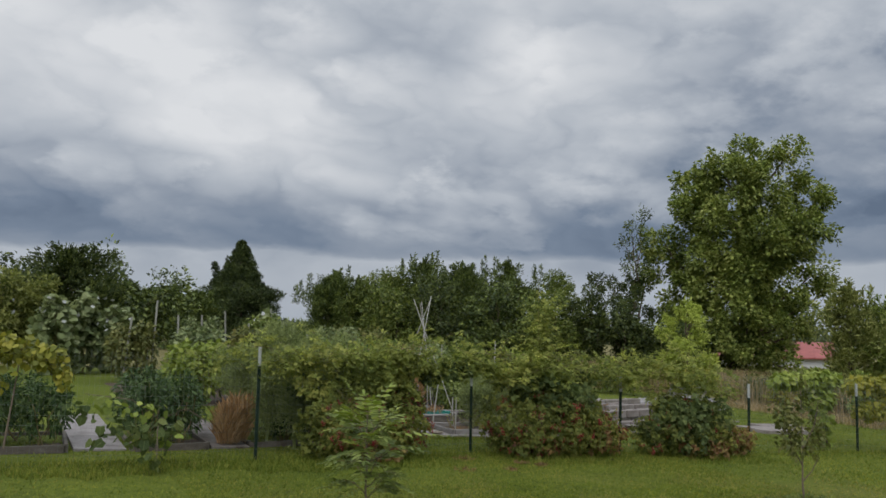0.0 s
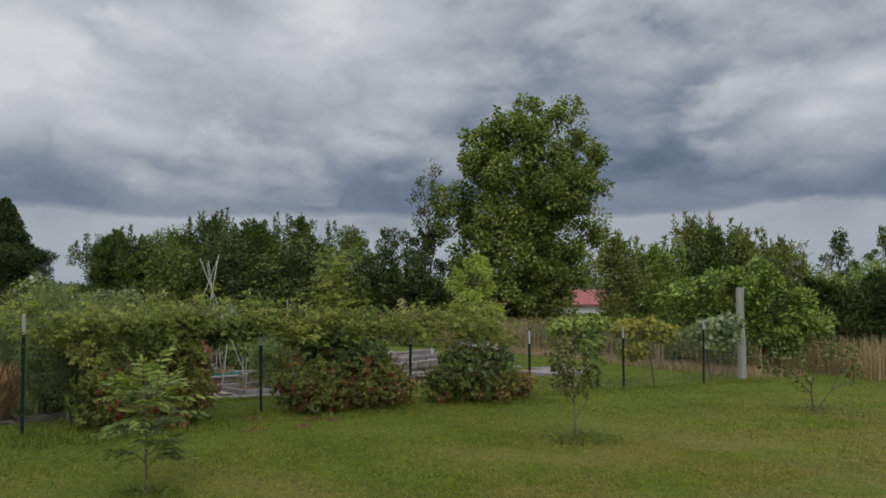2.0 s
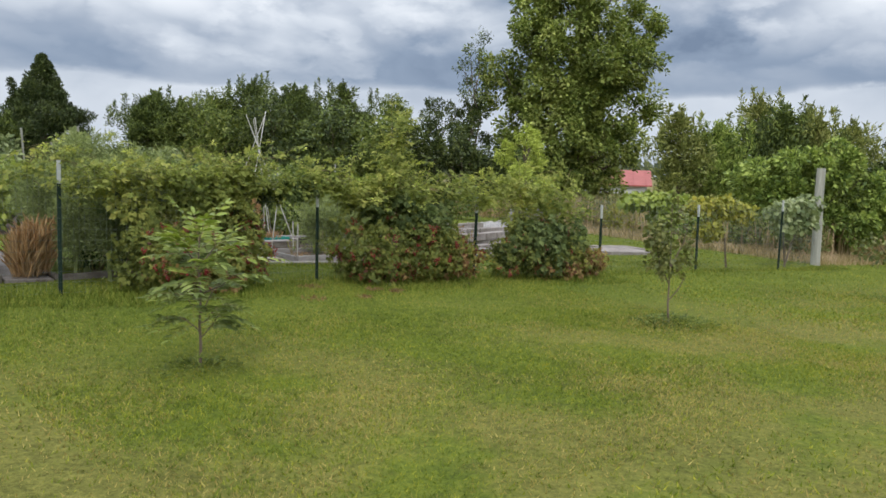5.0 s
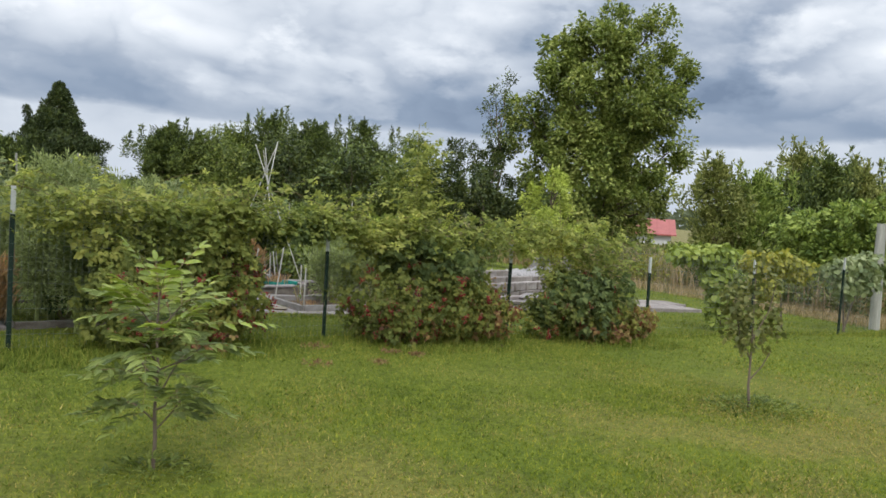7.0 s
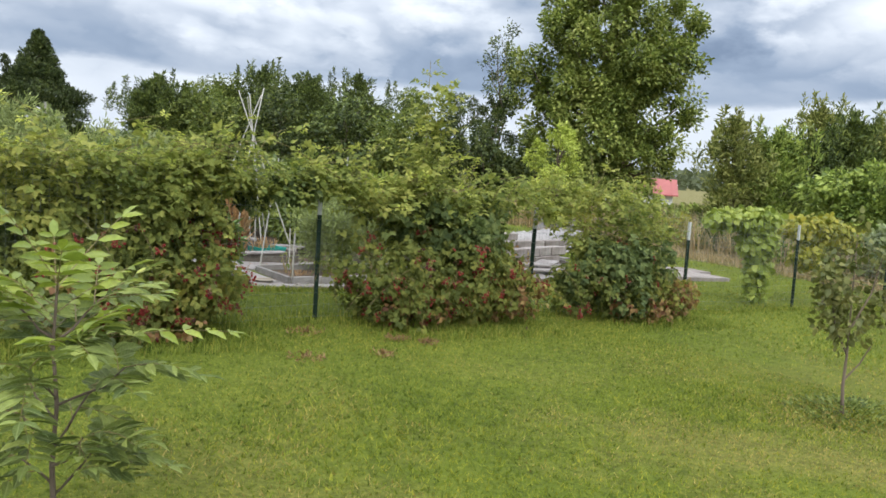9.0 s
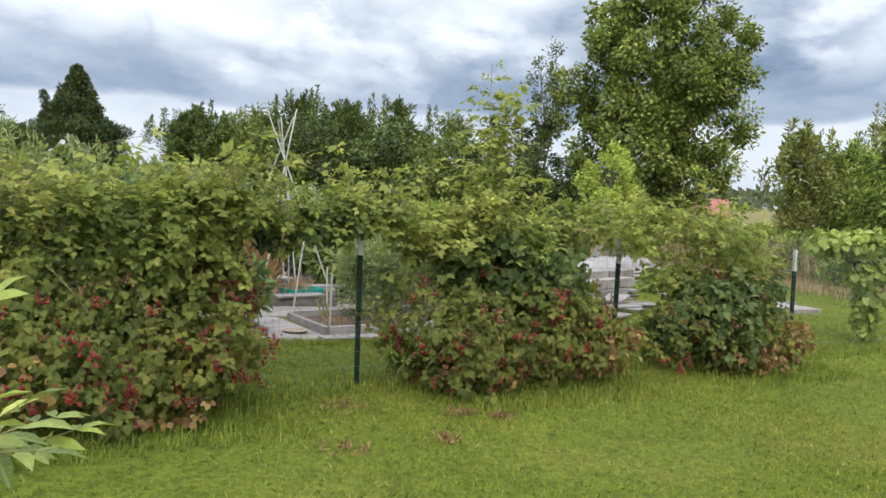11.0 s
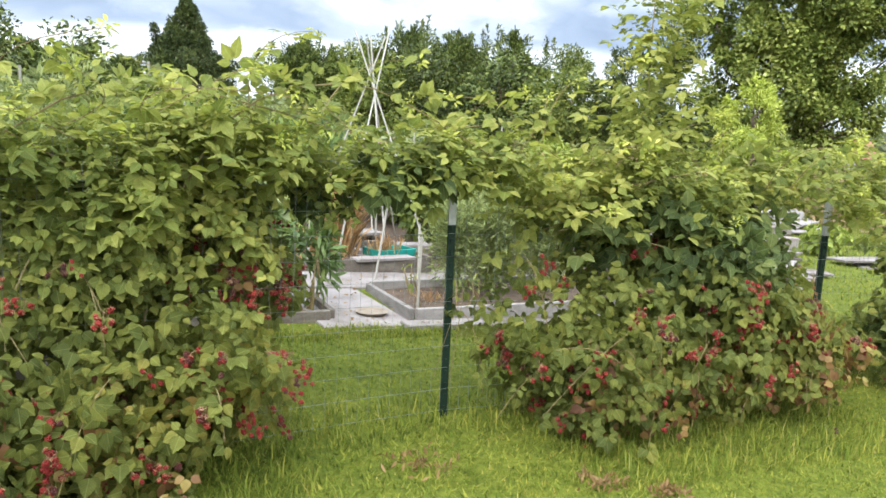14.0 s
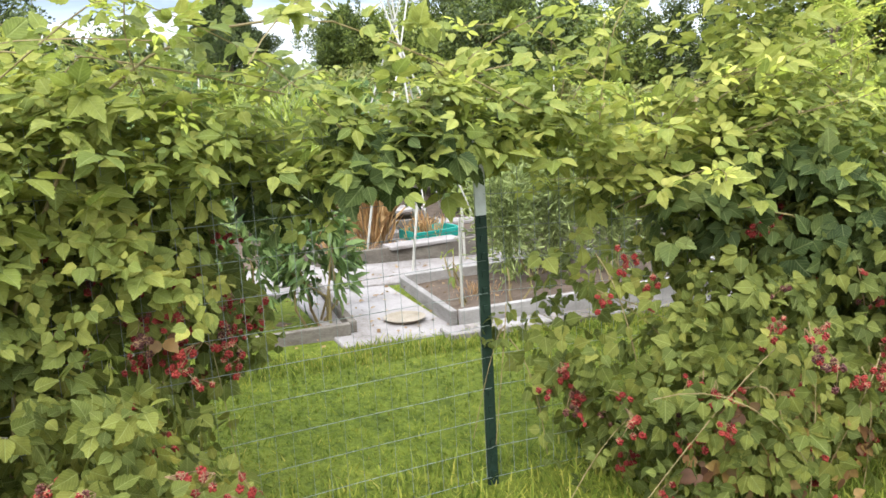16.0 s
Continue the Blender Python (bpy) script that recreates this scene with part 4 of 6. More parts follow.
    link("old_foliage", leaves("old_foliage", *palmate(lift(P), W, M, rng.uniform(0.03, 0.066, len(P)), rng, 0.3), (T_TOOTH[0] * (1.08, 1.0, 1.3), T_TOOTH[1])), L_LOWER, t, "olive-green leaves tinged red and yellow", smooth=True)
    # large dark leaves, whose tone also paints the shade inside the bush
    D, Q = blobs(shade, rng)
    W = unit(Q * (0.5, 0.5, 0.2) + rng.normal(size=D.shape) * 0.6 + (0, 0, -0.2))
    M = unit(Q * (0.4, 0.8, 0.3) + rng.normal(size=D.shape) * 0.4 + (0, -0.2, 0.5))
    link("dark_foliage", leaves("dark_foliage", *palmate(lift(roughen(D)), W, M, rng.uniform(0.05, 0.095, len(D)), rng, 0.6), T_TOOTH), L_SHADE, t, "large dark green leaves, toned dark for inner shade", smooth=True)
    R, Q = blobs(russet, rng)
    W = unit(Q * (0.4, 0.5, 0.2) + rng.normal(size=R.shape) * 0.6 + (0, 0, -0.45))
    M = unit(Q * (0.5, 0.9, 0.3) + rng.normal(size=R.shape) * 0.45 + (0, -0.25, 0.35))
    link("russet_foliage", leaves("russet_foliage", *palmate(lift(roughen(R)), W, M, rng.uniform(0.03, 0.065, len(R)), rng, 0.2), T_TOOTH), L_RUSSET, t, "withered russet leaves low on the bush", smooth=True)
    # leaves along the upper canes, and a curtain that hangs before the wire
    K = [np.array(a) * (1 - f) ** 2 + 2 * f * (1 - f) * np.array(b) + f * f * np.array(c) for a, b, c in canes if b[2] > 1.5 for f in np.linspace(0.3, 0.97, 26)]
    K = np.array(K) + rng.normal(size=(len(K), 3)) * 0.03 + (0, 0, 0.03)
    W = unit(rng.normal(size=K.shape) * (1, 0.7, 0.4) + (0, -0.3, 0.35))
    link("cane_foliage", leaves("cane_foliage", *palmate(lift(K), W, unit(rng.normal(size=K.shape) * 0.4 + (0, -0.5, 0.8)), rng.uniform(0.04, 0.075, len(K)), rng, 0.3), T_TOOTH), L_BRAMBLE, t, "large green leaves along the arching canes", smooth=True)
    if curtain:
        D, Q = blobs(curtain, rng)
        W = unit(rng.normal(size=D.shape) * 0.5 + (0, -0.25, -0.45))
        link("hanging_foliage", leaves("hanging_foliage", *palmate(lift(roughen(D)), W, unit(rng.normal(size=D.shape) * 0.4 + (0, -0.8, 0.6)), rng.uniform(0.035, 0.07, len(D)), rng, 0.4), T_TOOTH), L_BRAMBLE, t, "fresh green leaves before the wire", smooth=True)
    for q in arcs:
        bm = bmesh.new()
        tube(bm, lift(q), 0.0024, 0.0014, 4)
        link("shoot", bm, CANE, t)
    for a, b, c in canes:
        bm = bmesh.new()
        pts = [np.array(a) * (1 - f) ** 2 + 2 * f * (1 - f) * np.array(b) + f * f * np.array(c) + rng.normal(size=3) * 0.008 for f in np.linspace(0, 1, 13)]
        tube(bm, lift(np.array(pts)), 0.0055 if a[0] < 0 else 0.004, 0.0022, 5)
        link("cane", bm, CANE, t)
    sel = rng.permutation(len(P))
    done = 0
    for i in sel:
        if done >= n_berries:
            break
        edge = -1.2 < P[i, 0] < -0.65  # the side towards the opening fruits all round
        if P[i, 1] > (0.25 if edge else -0.05) or O[i, 1] > (0.3 if edge else -0.2) or P[i, 2] > 0.95:
            continue
        q = lift(P[i:i + 1])[0] + O[i] * (0.03, 0.03, 0.0) + (0, -0.05, -0.02)
        for k in range(rng.integers(1, 4)):  # a spray of clusters
            ob = link("blackberry", BERRIES[rng.integers(0, 6)], None, t)
            at = q + rng.normal(size=3) * (0.022, 0.015, 0.024) * min(k, 1)
            ob.matrix_basis = Matrix.LocRotScale(Vector(at), Euler((rng.normal() * 0.5, rng.normal() * 0.5, rng.uniform(0, 6))), Vector((1, 1, 1)) * rng.uniform(0.6, 1.0))
            done += 1


bramble(-1.6, "sprawling blackberry bush with red berries on the wire fence",
        [(-3.4, -0.15, 1.12, 0.4, 0.2, 0.1, 70), (-2.7, -0.05, 1.12, 0.5, 0.24, 0.13, 150), (-2.2, 0.0, 1.14, 0.55, 0.28, 0.14, 290), (-1.5, 0.0, 1.15, 0.6, 0.3, 0.15, 430), (-0.9, 0.0, 1.16, 0.55, 0.3, 0.15, 400), (-0.35, 0.02, 1.13, 0.5, 0.26, 0.13, 360),
         (-2.1, -0.1, 1.02, 0.55, 0.18, 0.12, 130), (-1.3, -0.1, 1.02, 0.4, 0.16, 0.11, 90), (-1.3, 0.28, 0.9, 0.6, 0.18, 0.26, 330), (-1.75, -0.12, 0.86, 0.6, 0.1, 0.2, 210)],
        [(-2.0, -0.35, 0.34, 0.55, 0.42, 0.38, 800), (-1.32, -0.34, 0.32, 0.45, 0.36, 0.36, 760), (-1.0, -0.1, 0.25, 0.2, 0.25, 0.25, 150), (-1.45, 0.13, 0.68, 0.66, 0.12, 0.34, 760), (-0.92, 0.13, 0.72, 0.24, 0.12, 0.32, 220), (-1.75, -0.12, 0.7, 0.55, 0.08, 0.2, 150)],
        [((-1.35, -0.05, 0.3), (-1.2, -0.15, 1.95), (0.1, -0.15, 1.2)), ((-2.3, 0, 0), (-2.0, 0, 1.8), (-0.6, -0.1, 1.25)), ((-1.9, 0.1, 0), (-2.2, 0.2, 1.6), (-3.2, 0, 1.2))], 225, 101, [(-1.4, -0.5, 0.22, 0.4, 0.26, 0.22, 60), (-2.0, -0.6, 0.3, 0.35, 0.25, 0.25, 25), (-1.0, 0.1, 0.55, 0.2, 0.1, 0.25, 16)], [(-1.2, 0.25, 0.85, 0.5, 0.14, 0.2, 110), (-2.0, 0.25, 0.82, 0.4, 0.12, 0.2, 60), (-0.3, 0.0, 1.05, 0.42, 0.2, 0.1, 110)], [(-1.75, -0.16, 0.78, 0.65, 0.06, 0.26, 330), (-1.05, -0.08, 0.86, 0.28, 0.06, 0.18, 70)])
bramble(1.2, "tall blackberry bush with a high shoot on the wire fence",
        [(0.15, 0.02, 1.12, 0.4, 0.26, 0.13, 260), (0.7, 0.0, 1.06, 0.5, 0.33, 0.18, 420), (1.3, -0.02, 1.08, 0.5, 0.34, 0.2, 460), (1.9, 0.0, 1.12, 0.5, 0.3, 0.19, 360), (1.1, 0.0, 1.5, 0.3, 0.22, 0.4, 260), (1.1, 0.0, 1.92, 0.22, 0.18, 0.32, 150), (1.3, 0.05, 1.4, 0.3, 0.15, 0.15, 60),
         (1.3, 0.08, 0.82, 0.72, 0.34, 0.3, 560)],
        [(0.65, -0.32, 0.38, 0.45, 0.38, 0.38, 560), (1.3, -0.33, 0.4, 0.55, 0.4, 0.4, 760), (1.85, -0.2, 0.4, 0.3, 0.35, 0.35, 330), (1.2, -0.05, 0.7, 0.75, 0.32, 0.25, 400), (2.2, 0.0, 0.35, 0.2, 0.2, 0.28, 60), (2.45, 0.08, 0.5, 0.25, 0.1, 0.2, 30), (0.32, -0.02, 0.6, 0.18, 0.14, 0.3, 46), (0.35, -0.15, 0.28, 0.2, 0.2, 0.24, 80), (0.06, 0.02, 0.45, 0.05, 0.04, 0.25, 12)],
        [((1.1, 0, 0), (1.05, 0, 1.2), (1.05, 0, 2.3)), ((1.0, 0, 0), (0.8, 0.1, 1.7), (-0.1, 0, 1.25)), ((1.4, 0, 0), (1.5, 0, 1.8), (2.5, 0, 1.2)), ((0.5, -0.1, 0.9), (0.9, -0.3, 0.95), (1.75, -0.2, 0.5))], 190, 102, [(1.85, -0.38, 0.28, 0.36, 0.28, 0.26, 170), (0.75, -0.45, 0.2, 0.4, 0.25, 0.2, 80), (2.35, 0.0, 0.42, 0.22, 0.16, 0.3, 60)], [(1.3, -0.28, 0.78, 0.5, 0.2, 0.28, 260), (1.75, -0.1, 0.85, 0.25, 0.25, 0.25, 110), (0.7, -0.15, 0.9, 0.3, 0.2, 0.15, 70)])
bramble(3.8, "low spreading blackberry bush turning red on the wire fence",
        [(2.6, 0.0, 1.14, 0.45, 0.26, 0.14, 170), (3.15, 0.0, 1.25, 0.5, 0.3, 0.19, 300), (3.8, 0.0, 1.2, 0.45, 0.3, 0.2, 270), (4.45, 0.05, 1.02, 0.45, 0.26, 0.17, 150), (3.6, 0.05, 0.85, 0.75, 0.32, 0.28, 430), (4.6, 0.1, 0.85, 0.3, 0.22, 0.18, 60)],
        [(3.1, -0.2, 0.36, 0.4, 0.36, 0.36, 380), (3.7, -0.3, 0.36, 0.45, 0.4, 0.36, 470), (4.4, -0.15, 0.3, 0.42, 0.34, 0.3, 330), (3.6, -0.05, 0.68, 0.6, 0.28, 0.24, 250)],
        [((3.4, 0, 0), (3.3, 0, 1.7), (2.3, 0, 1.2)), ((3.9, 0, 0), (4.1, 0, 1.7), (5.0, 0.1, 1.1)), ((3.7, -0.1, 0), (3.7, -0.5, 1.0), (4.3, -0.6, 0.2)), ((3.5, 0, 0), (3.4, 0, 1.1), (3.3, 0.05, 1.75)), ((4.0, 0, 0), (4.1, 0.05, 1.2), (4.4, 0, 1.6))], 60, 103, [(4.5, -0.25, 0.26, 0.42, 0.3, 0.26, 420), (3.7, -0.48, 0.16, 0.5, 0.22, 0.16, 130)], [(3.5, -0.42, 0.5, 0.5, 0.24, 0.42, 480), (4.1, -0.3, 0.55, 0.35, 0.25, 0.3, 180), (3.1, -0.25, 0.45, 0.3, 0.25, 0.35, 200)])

# ---- vines on the fence ----
WHITE_PVC = plain_material("white_plastic_pole", [(0.25, (0.22, 0.21, 0.185)), (0.7, (0.4, 0.385, 0.345))], 9, 0.5, stretch=(1, 1, 0.3))
CONCRETE = plain_material("pale_concrete", [(0.3, (0.07, 0.055, 0.042)), (0.42, (0.14, 0.122, 0.112)), (0.55, (0.205, 0.186, 0.178)), (0.75, (0.26, 0.24, 0.232))], 3.5, 0.85, bump=0.5)
PALEWOOD = plain_material("pale_weathered_board", [(0.25, (0.09, 0.082, 0.075)), (0.5, (0.2, 0.186, 0.176)), (0.75, (0.31, 0.295, 0.285))], 5, 0.9, bump=0.6, stretch=(1, 1, 3.0))
BEDWOOD = plain_material("stained_bed_board", [(0.25, (0.04, 0.034, 0.028)), (0.5, (0.10, 0.085, 0.07)), (0.75, (0.19, 0.17, 0.145))], 5, 0.9, bump=0.7, stretch=(1, 1, 2.5))
BLOCK = plain_material("pinkish_block", [(0.25, (0.11, 0.09, 0.08)), (0.5, (0.2, 0.172, 0.158)), (0.75, (0.31, 0.28, 0.262))], 6, 0.9, bump=0.5)
FABRIC = plain_material("white_cover_sheet", [(0.25, (0.13, 0.12, 0.115)), (0.7, (0.27, 0.255, 0.245))], 4, 0.7, bump=0.5)
SOIL = plain_material("dark_soil", [(0.3, (0.045, 0.03, 0.021)), (0.6, (0.09, 0.064, 0.045)), (0.8, (0.16, 0.12, 0.088))], 14, 0.95, bump=1.0)
TEAL = plain_material("teal_plastic", [(0.3, (0.008, 0.15, 0.12)), (0.7, (0.015, 0.24, 0.2))], 5, 0.4)
L_DEEPPEPPER = leaf_material("deep_pepper_leaf", [(0.1, (0.022, 0.045, 0.015)), (0.5, (0.055, 0.092, 0.028)), (0.9, (0.115, 0.16, 0.056))], rough=0.5, spec=0.2)
L_PEPPER = leaf_material("pepper_leaf", [(0.1, (0.045, 0.0812, 0.026)), (0.5, (0.105, 0.161, 0.0468)), (0.9, (0.21, 0.266, 0.091))], rough=0.5, spec=0.25)
L_SAP = leaf_material("sapling_leaf", [(0.05, (0.0655, 0.0959, 0.0256)), (0.45, (0.145, 0.186, 0.0452)), (0.75, (0.236, 0.281, 0.0737)), (0.97, (0.353, 0.383, 0.0881))], rough=0.5, spec=0.22, patch=2.5, veins=True)
L_SPROUT = leaf_material("young_sapling_leaf", [(0.1, (0.133, 0.183, 0.0218)), (0.9, (0.265, 0.312, 0.0429))], rough=0.4, spec=0.4)


def vine(name, label, x, y, spec, mat, size, seed, trunk=None, template=T_LOBED, category="vine", group="vines on the fence", stem=0.022):
    rng = np.random.default_rng(seed)
    t = thing(name, x, y, label, category, group)
    P, O = blobs(spec, rng)
    W = unit(O * 0.4 + rng.normal(size=P.shape) * 0.5 + (0, 0, -0.5))
    M = unit(O * 0.8 + rng.normal(size=P.shape) * 0.4 + (0, -0.3, 0.45))
    link("foliage", leaves(name, P - (x, y, 0), W, M, size * rng.uniform(0.55, 1.25, len(P)), template), mat, t)
    for k, pts in enumerate(trunk or []):
        bm = bmesh.new()
        tube(bm, [np.array(p) - (x, y, 0) for p in pts], stem, stem * 0.45, 6)
        link("stem", bm, BARK, t)


vine("grape_vine", "green grape vine hanging from the fence wire", 7.1, 0.4,
     [(7.1, 0.4, 1.22, 0.75, 0.25, 0.16, 800), (6.5, 0.4, 1.2, 0.45, 0.2, 0.14, 360), (7.2, 0.35, 0.9, 0.36, 0.22, 0.26, 480), (7.25, 0.35, 0.5, 0.22, 0.18, 0.26, 240), (7.3, 0.35, 0.18, 0.2, 0.15, 0.14, 60)], L_LIME, 0.09, 201,
     [[(7.5, 0.4, 0), (7.35, 0.38, 0.4), (7.2, 0.4, 1.2)]])
vine("yellow_vine", "yellowing vine sprawling along the fence wire", 8.9, 0.4,
     [(8.5, 0.42, 1.2, 0.5, 0.25, 0.2, 420), (9.2, 0.42, 1.15, 0.55, 0.25, 0.22, 460), (9.8, 0.4, 1.05, 0.4, 0.22, 0.25, 300), (8.7, 0.4, 0.75, 0.5, 0.22, 0.22, 300)], L_YELLOW, 0.08, 202,
     [[(9.3, 0.4, 0), (9.2, 0.4, 0.6), (9.0, 0.4, 1.1)]])
vine("grape_vine", "pale grey-green grape vine beside the corner post", 11.6, 0.35,
     [(11.0, 0.3, 1.2, 0.5, 0.25, 0.22, 170), (11.7, 0.3, 1.25, 0.6, 0.25, 0.22, 230), (12.4, 0.45, 1.3, 0.5, 0.25, 0.25, 190), (11.4, 0.3, 0.9, 0.7, 0.25, 0.25, 170), (12.3, 0.4, 0.95, 0.5, 0.22, 0.25, 200)], L_GREY, 0.105, 203,
     [[(11.35, 0.35, 0), (11.6, 0.35, 0.5), (12.2, 0.4, 1.2)], [(11.4, 0.35, 0), (11.3, 0.35, 0.5), (11.2, 0.35, 1.1)]])
vine("grape_vine", "yellow-green grape vine on the wire fence", -5.4, -0.3,
     [(-5.55, -0.3, 1.2, 0.35, 0.2, 0.14, 260), (-5.2, -0.3, 1.12, 0.25, 0.18, 0.14, 150), (-5.0, -0.32, 0.9, 0.12, 0.12, 0.2, 50), (-5.7, -0.3, 0.9, 0.3, 0.15, 0.2, 90)], L_YELLOW, 0.068, 204, [[(-5.5, -0.3, 0.2), (-5.45, -0.3, 0.7), (-5.4, -0.3, 1.2)]], stem=0.012)
vine("grape_vine", "drooping grape vine with large dark leaves on the lawn's edge", -4.3, -0.7,
     [(-4.8, -0.5, 0.6, 0.2, 0.12, 0.1, 14), (-4.5, -0.6, 0.46, 0.25, 0.15, 0.14, 24), (-4.25, -0.7, 0.34, 0.25, 0.16, 0.17, 32), (-3.95, -0.6, 0.42, 0.22, 0.12, 0.1, 18), (-4.15, -0.9, 0.16, 0.12, 0.1, 0.1, 14), (-4.65, -0.6, 0.3, 0.1, 0.1, 0.1, 6)], L_SHADE, 0.09, 205,
     [[(-3.95, -0.3, 0.15), (-4.05, -0.45, 0.5), (-4.35, -0.55, 0.72), (-4.8, -0.5, 0.78)], [(-4.05, -0.45, 0.5), (-4.12, -0.8, 0.42), (-4.13, -0.92, 0.16)], [(-4.05, -0.45, 0.5), (-3.8, -0.55, 0.62), (-3.6, -0.55, 0.5)]], stem=0.007)
vine("grape_vine", "pale young grape shoots hanging over the wire", -4.5, -0.5,
     [(-4.6, -0.5, 0.66, 0.25, 0.15, 0.1, 18), (-4.2, -0.6, 0.6, 0.2, 0.15, 0.1, 12), (-4.0, -0.7, 0.35, 0.15, 0.12, 0.12, 8)], L_LIME, 0.085, 206)

# ---- saplings on the lawn ----


def pinnate_sapling():
    """A young nut tree: a thin forked stem and long feathered leaves, dark and drooping below, lime and upright at the top."""
    x, y = -2.85, -3.28
    rng = np.random.default_rng(301)
    t = thing("sapling", x, y, "young nut tree with long feathered green leaves", "tree")
    stem = [np.array(p) for p in ((0, 0, -0.03), (0.005, 0.0, 0.16), (0.0, 0.01, 0.3), (0.012, 0.015, 0.5), (0.0, 0.03, 0.7), (0.01, 0.03, 0.9))]
    bm = bmesh.new()
    tube(bm, stem, 0.012, 0.004, 7)
    link("trunk", bm, BARK, t)

    def on_stem(z):
        zs = [p[2] for p in stem]
        return np.array([np.interp(z, zs, [p[k] for p in stem]) for k in (0, 1)] + [z])

    boughs = [(0.2, 15, 0.2, 0.9), (0.24, 165, 0.14, 1.0), (0.3, -60, 0.17, 0.9), (0.36, 30, 0.22, 1.0), (0.38, 200, 0.17, 1.0), (0.45, 110, 0.18, 0.7), (0.5, -20, 0.24, 0.6), (0.52, 225, 0.2, 0.8), (0.62, 80, 0.15, 0.9), (0.64, -80, 0.16, 0.8), (0.7, 10, 0.2, 0.9), (0.72, 170, 0.16, 1.0)]
    roots = []
    for z, turn, L, rise in boughs:
        a = on_stem(z)
        d = unit(np.array((math.cos(radians(turn)), math.sin(radians(turn)), rise)))
        b = a + d * L
        bm = bmesh.new()
        tube(bm, limb_points(a, b, rng, 0.05, 4), 0.006, 0.0025, 5)
        link("branch", bm, BARK, t)
        for f, side in ((0.5, 55), (0.7, -50), (0.9, 40), (1.0, -25), (1.0, 10)):
            an = radians(turn + side + rng.normal() * 28)
            roots.append((a + d * L * f, np.array((math.cos(an), math.sin(an), rng.uniform(0.0, 0.75) + 0.4 * rng.uniform() * (z > 0.45))), "young" if z > 0.6 and rng.uniform() < 0.3 else "leaf", rng.uniform(0.17, 0.28)))
    for k, (turn, rise, L) in enumerate(((150, 1.6, 0.3), (25, 1.1, 0.38), (-100, 1.2, 0.26), (80, 1.5, 0.28), (200, 0.8, 0.3), (-30, 0.9, 0.3), (120, 0.7, 0.28), (-150, 0.9, 0.26))):
        an = radians(turn)
        roots.append((on_stem(0.9 - 0.02 * k), np.array((math.cos(an), math.sin(an), rise)), "young", L))
    roots.append((on_stem(0.66) + (0.16, -0.05, 0.06), np.array((1.0, -0.15, 0.15)), "young", 0.4))  # the long lime frond
    roots.append((on_stem(0.66) + (0.1, 0.05, 0.1), np.array((0.9, 0.3, 0.35)), "young", 0.34))
    sets = {"leaf": ([], [], [], []), "young": ([], [], [], [])}
    stalks = bmesh.new()
    for p, d, which, L in roots:
        d = unit(d)
        n = int(rng.integers(5, 8))
        side = unit(np.cross(d, (0, 0, 1)))
        up = np.cross(side, d)
        sag = 0.5 if p[2] < 0.45 else 0.35 if p[2] < 0.72 else 0.12
        pts = [p + d * L * f - np.array((0, 0, sag * L)) * (f * 1.5) ** 2 * 0.5 for f in np.linspace(0, 1, n + 1)]
        tube(stalks, pts, 0.0022, 0.0012, 3)
        for i in range(1, n + 1):
            for sgn in (-1, 1):
                w = side * sgn + d * 0.6 + rng.normal(size=3) * 0.12 + (0, 0, -0.2)
                for o, v in zip(sets[which], (pts[i], w, up + rng.normal(size=3) * 0.22 + (0, -0.25, 0), rng.uniform(0.075, 0.105) * (0.7 + 0.45 * math.sin(math.pi * i / n)))):
                    o.append(v)
        for o, v in zip(sets[which], (pts[-1], d + (0, 0, -0.3), up, 0.09)):
            o.append(v)
    link("leaf_stalk", stalks, CANE, t)
    for which, mat in (("leaf", L_SAP), ("young", L_SPROUT)):
        P, W, M, S = map(np.array, sets[which])
        link("foliage" if which == "leaf" else "young_foliage", leaves(which, P, W, M, S, (T_LANCE[0] * (1.2, 1, 1), T_LANCE[1])), mat, t, "" if which == "leaf" else "fresh lime-green leaves at the top")


pinnate_sapling()


def crossed_sapling(x, y, label, stems, spec, mat, size, seed, r=0.014):
    rng = np.random.default_rng(seed)
    t = thing("sapling", x, y, label, "tree")
    for k, pts in enumerate(stems):
        bm = bmesh.new()
        tube(bm, pts, r if k == 0 else r * 0.6, r * 0.25, 6)
        link("trunk" if k == 0 else "branch", bm, BARK, t)
    P, O = blobs(spec, rng)
    W = unit(O * 0.6 + rng.normal(size=P.shape) * 0.6 + (0, 0, -0.15))
    M = unit(O * 0.5 + rng.normal(size=P.shape) * 0.6 + (0, 0, 0.5))
    link("foliage", leaves("foliage", P, W, M, size * rng.uniform(0.6, 1.3, len(P)), T_OVATE), mat, t)


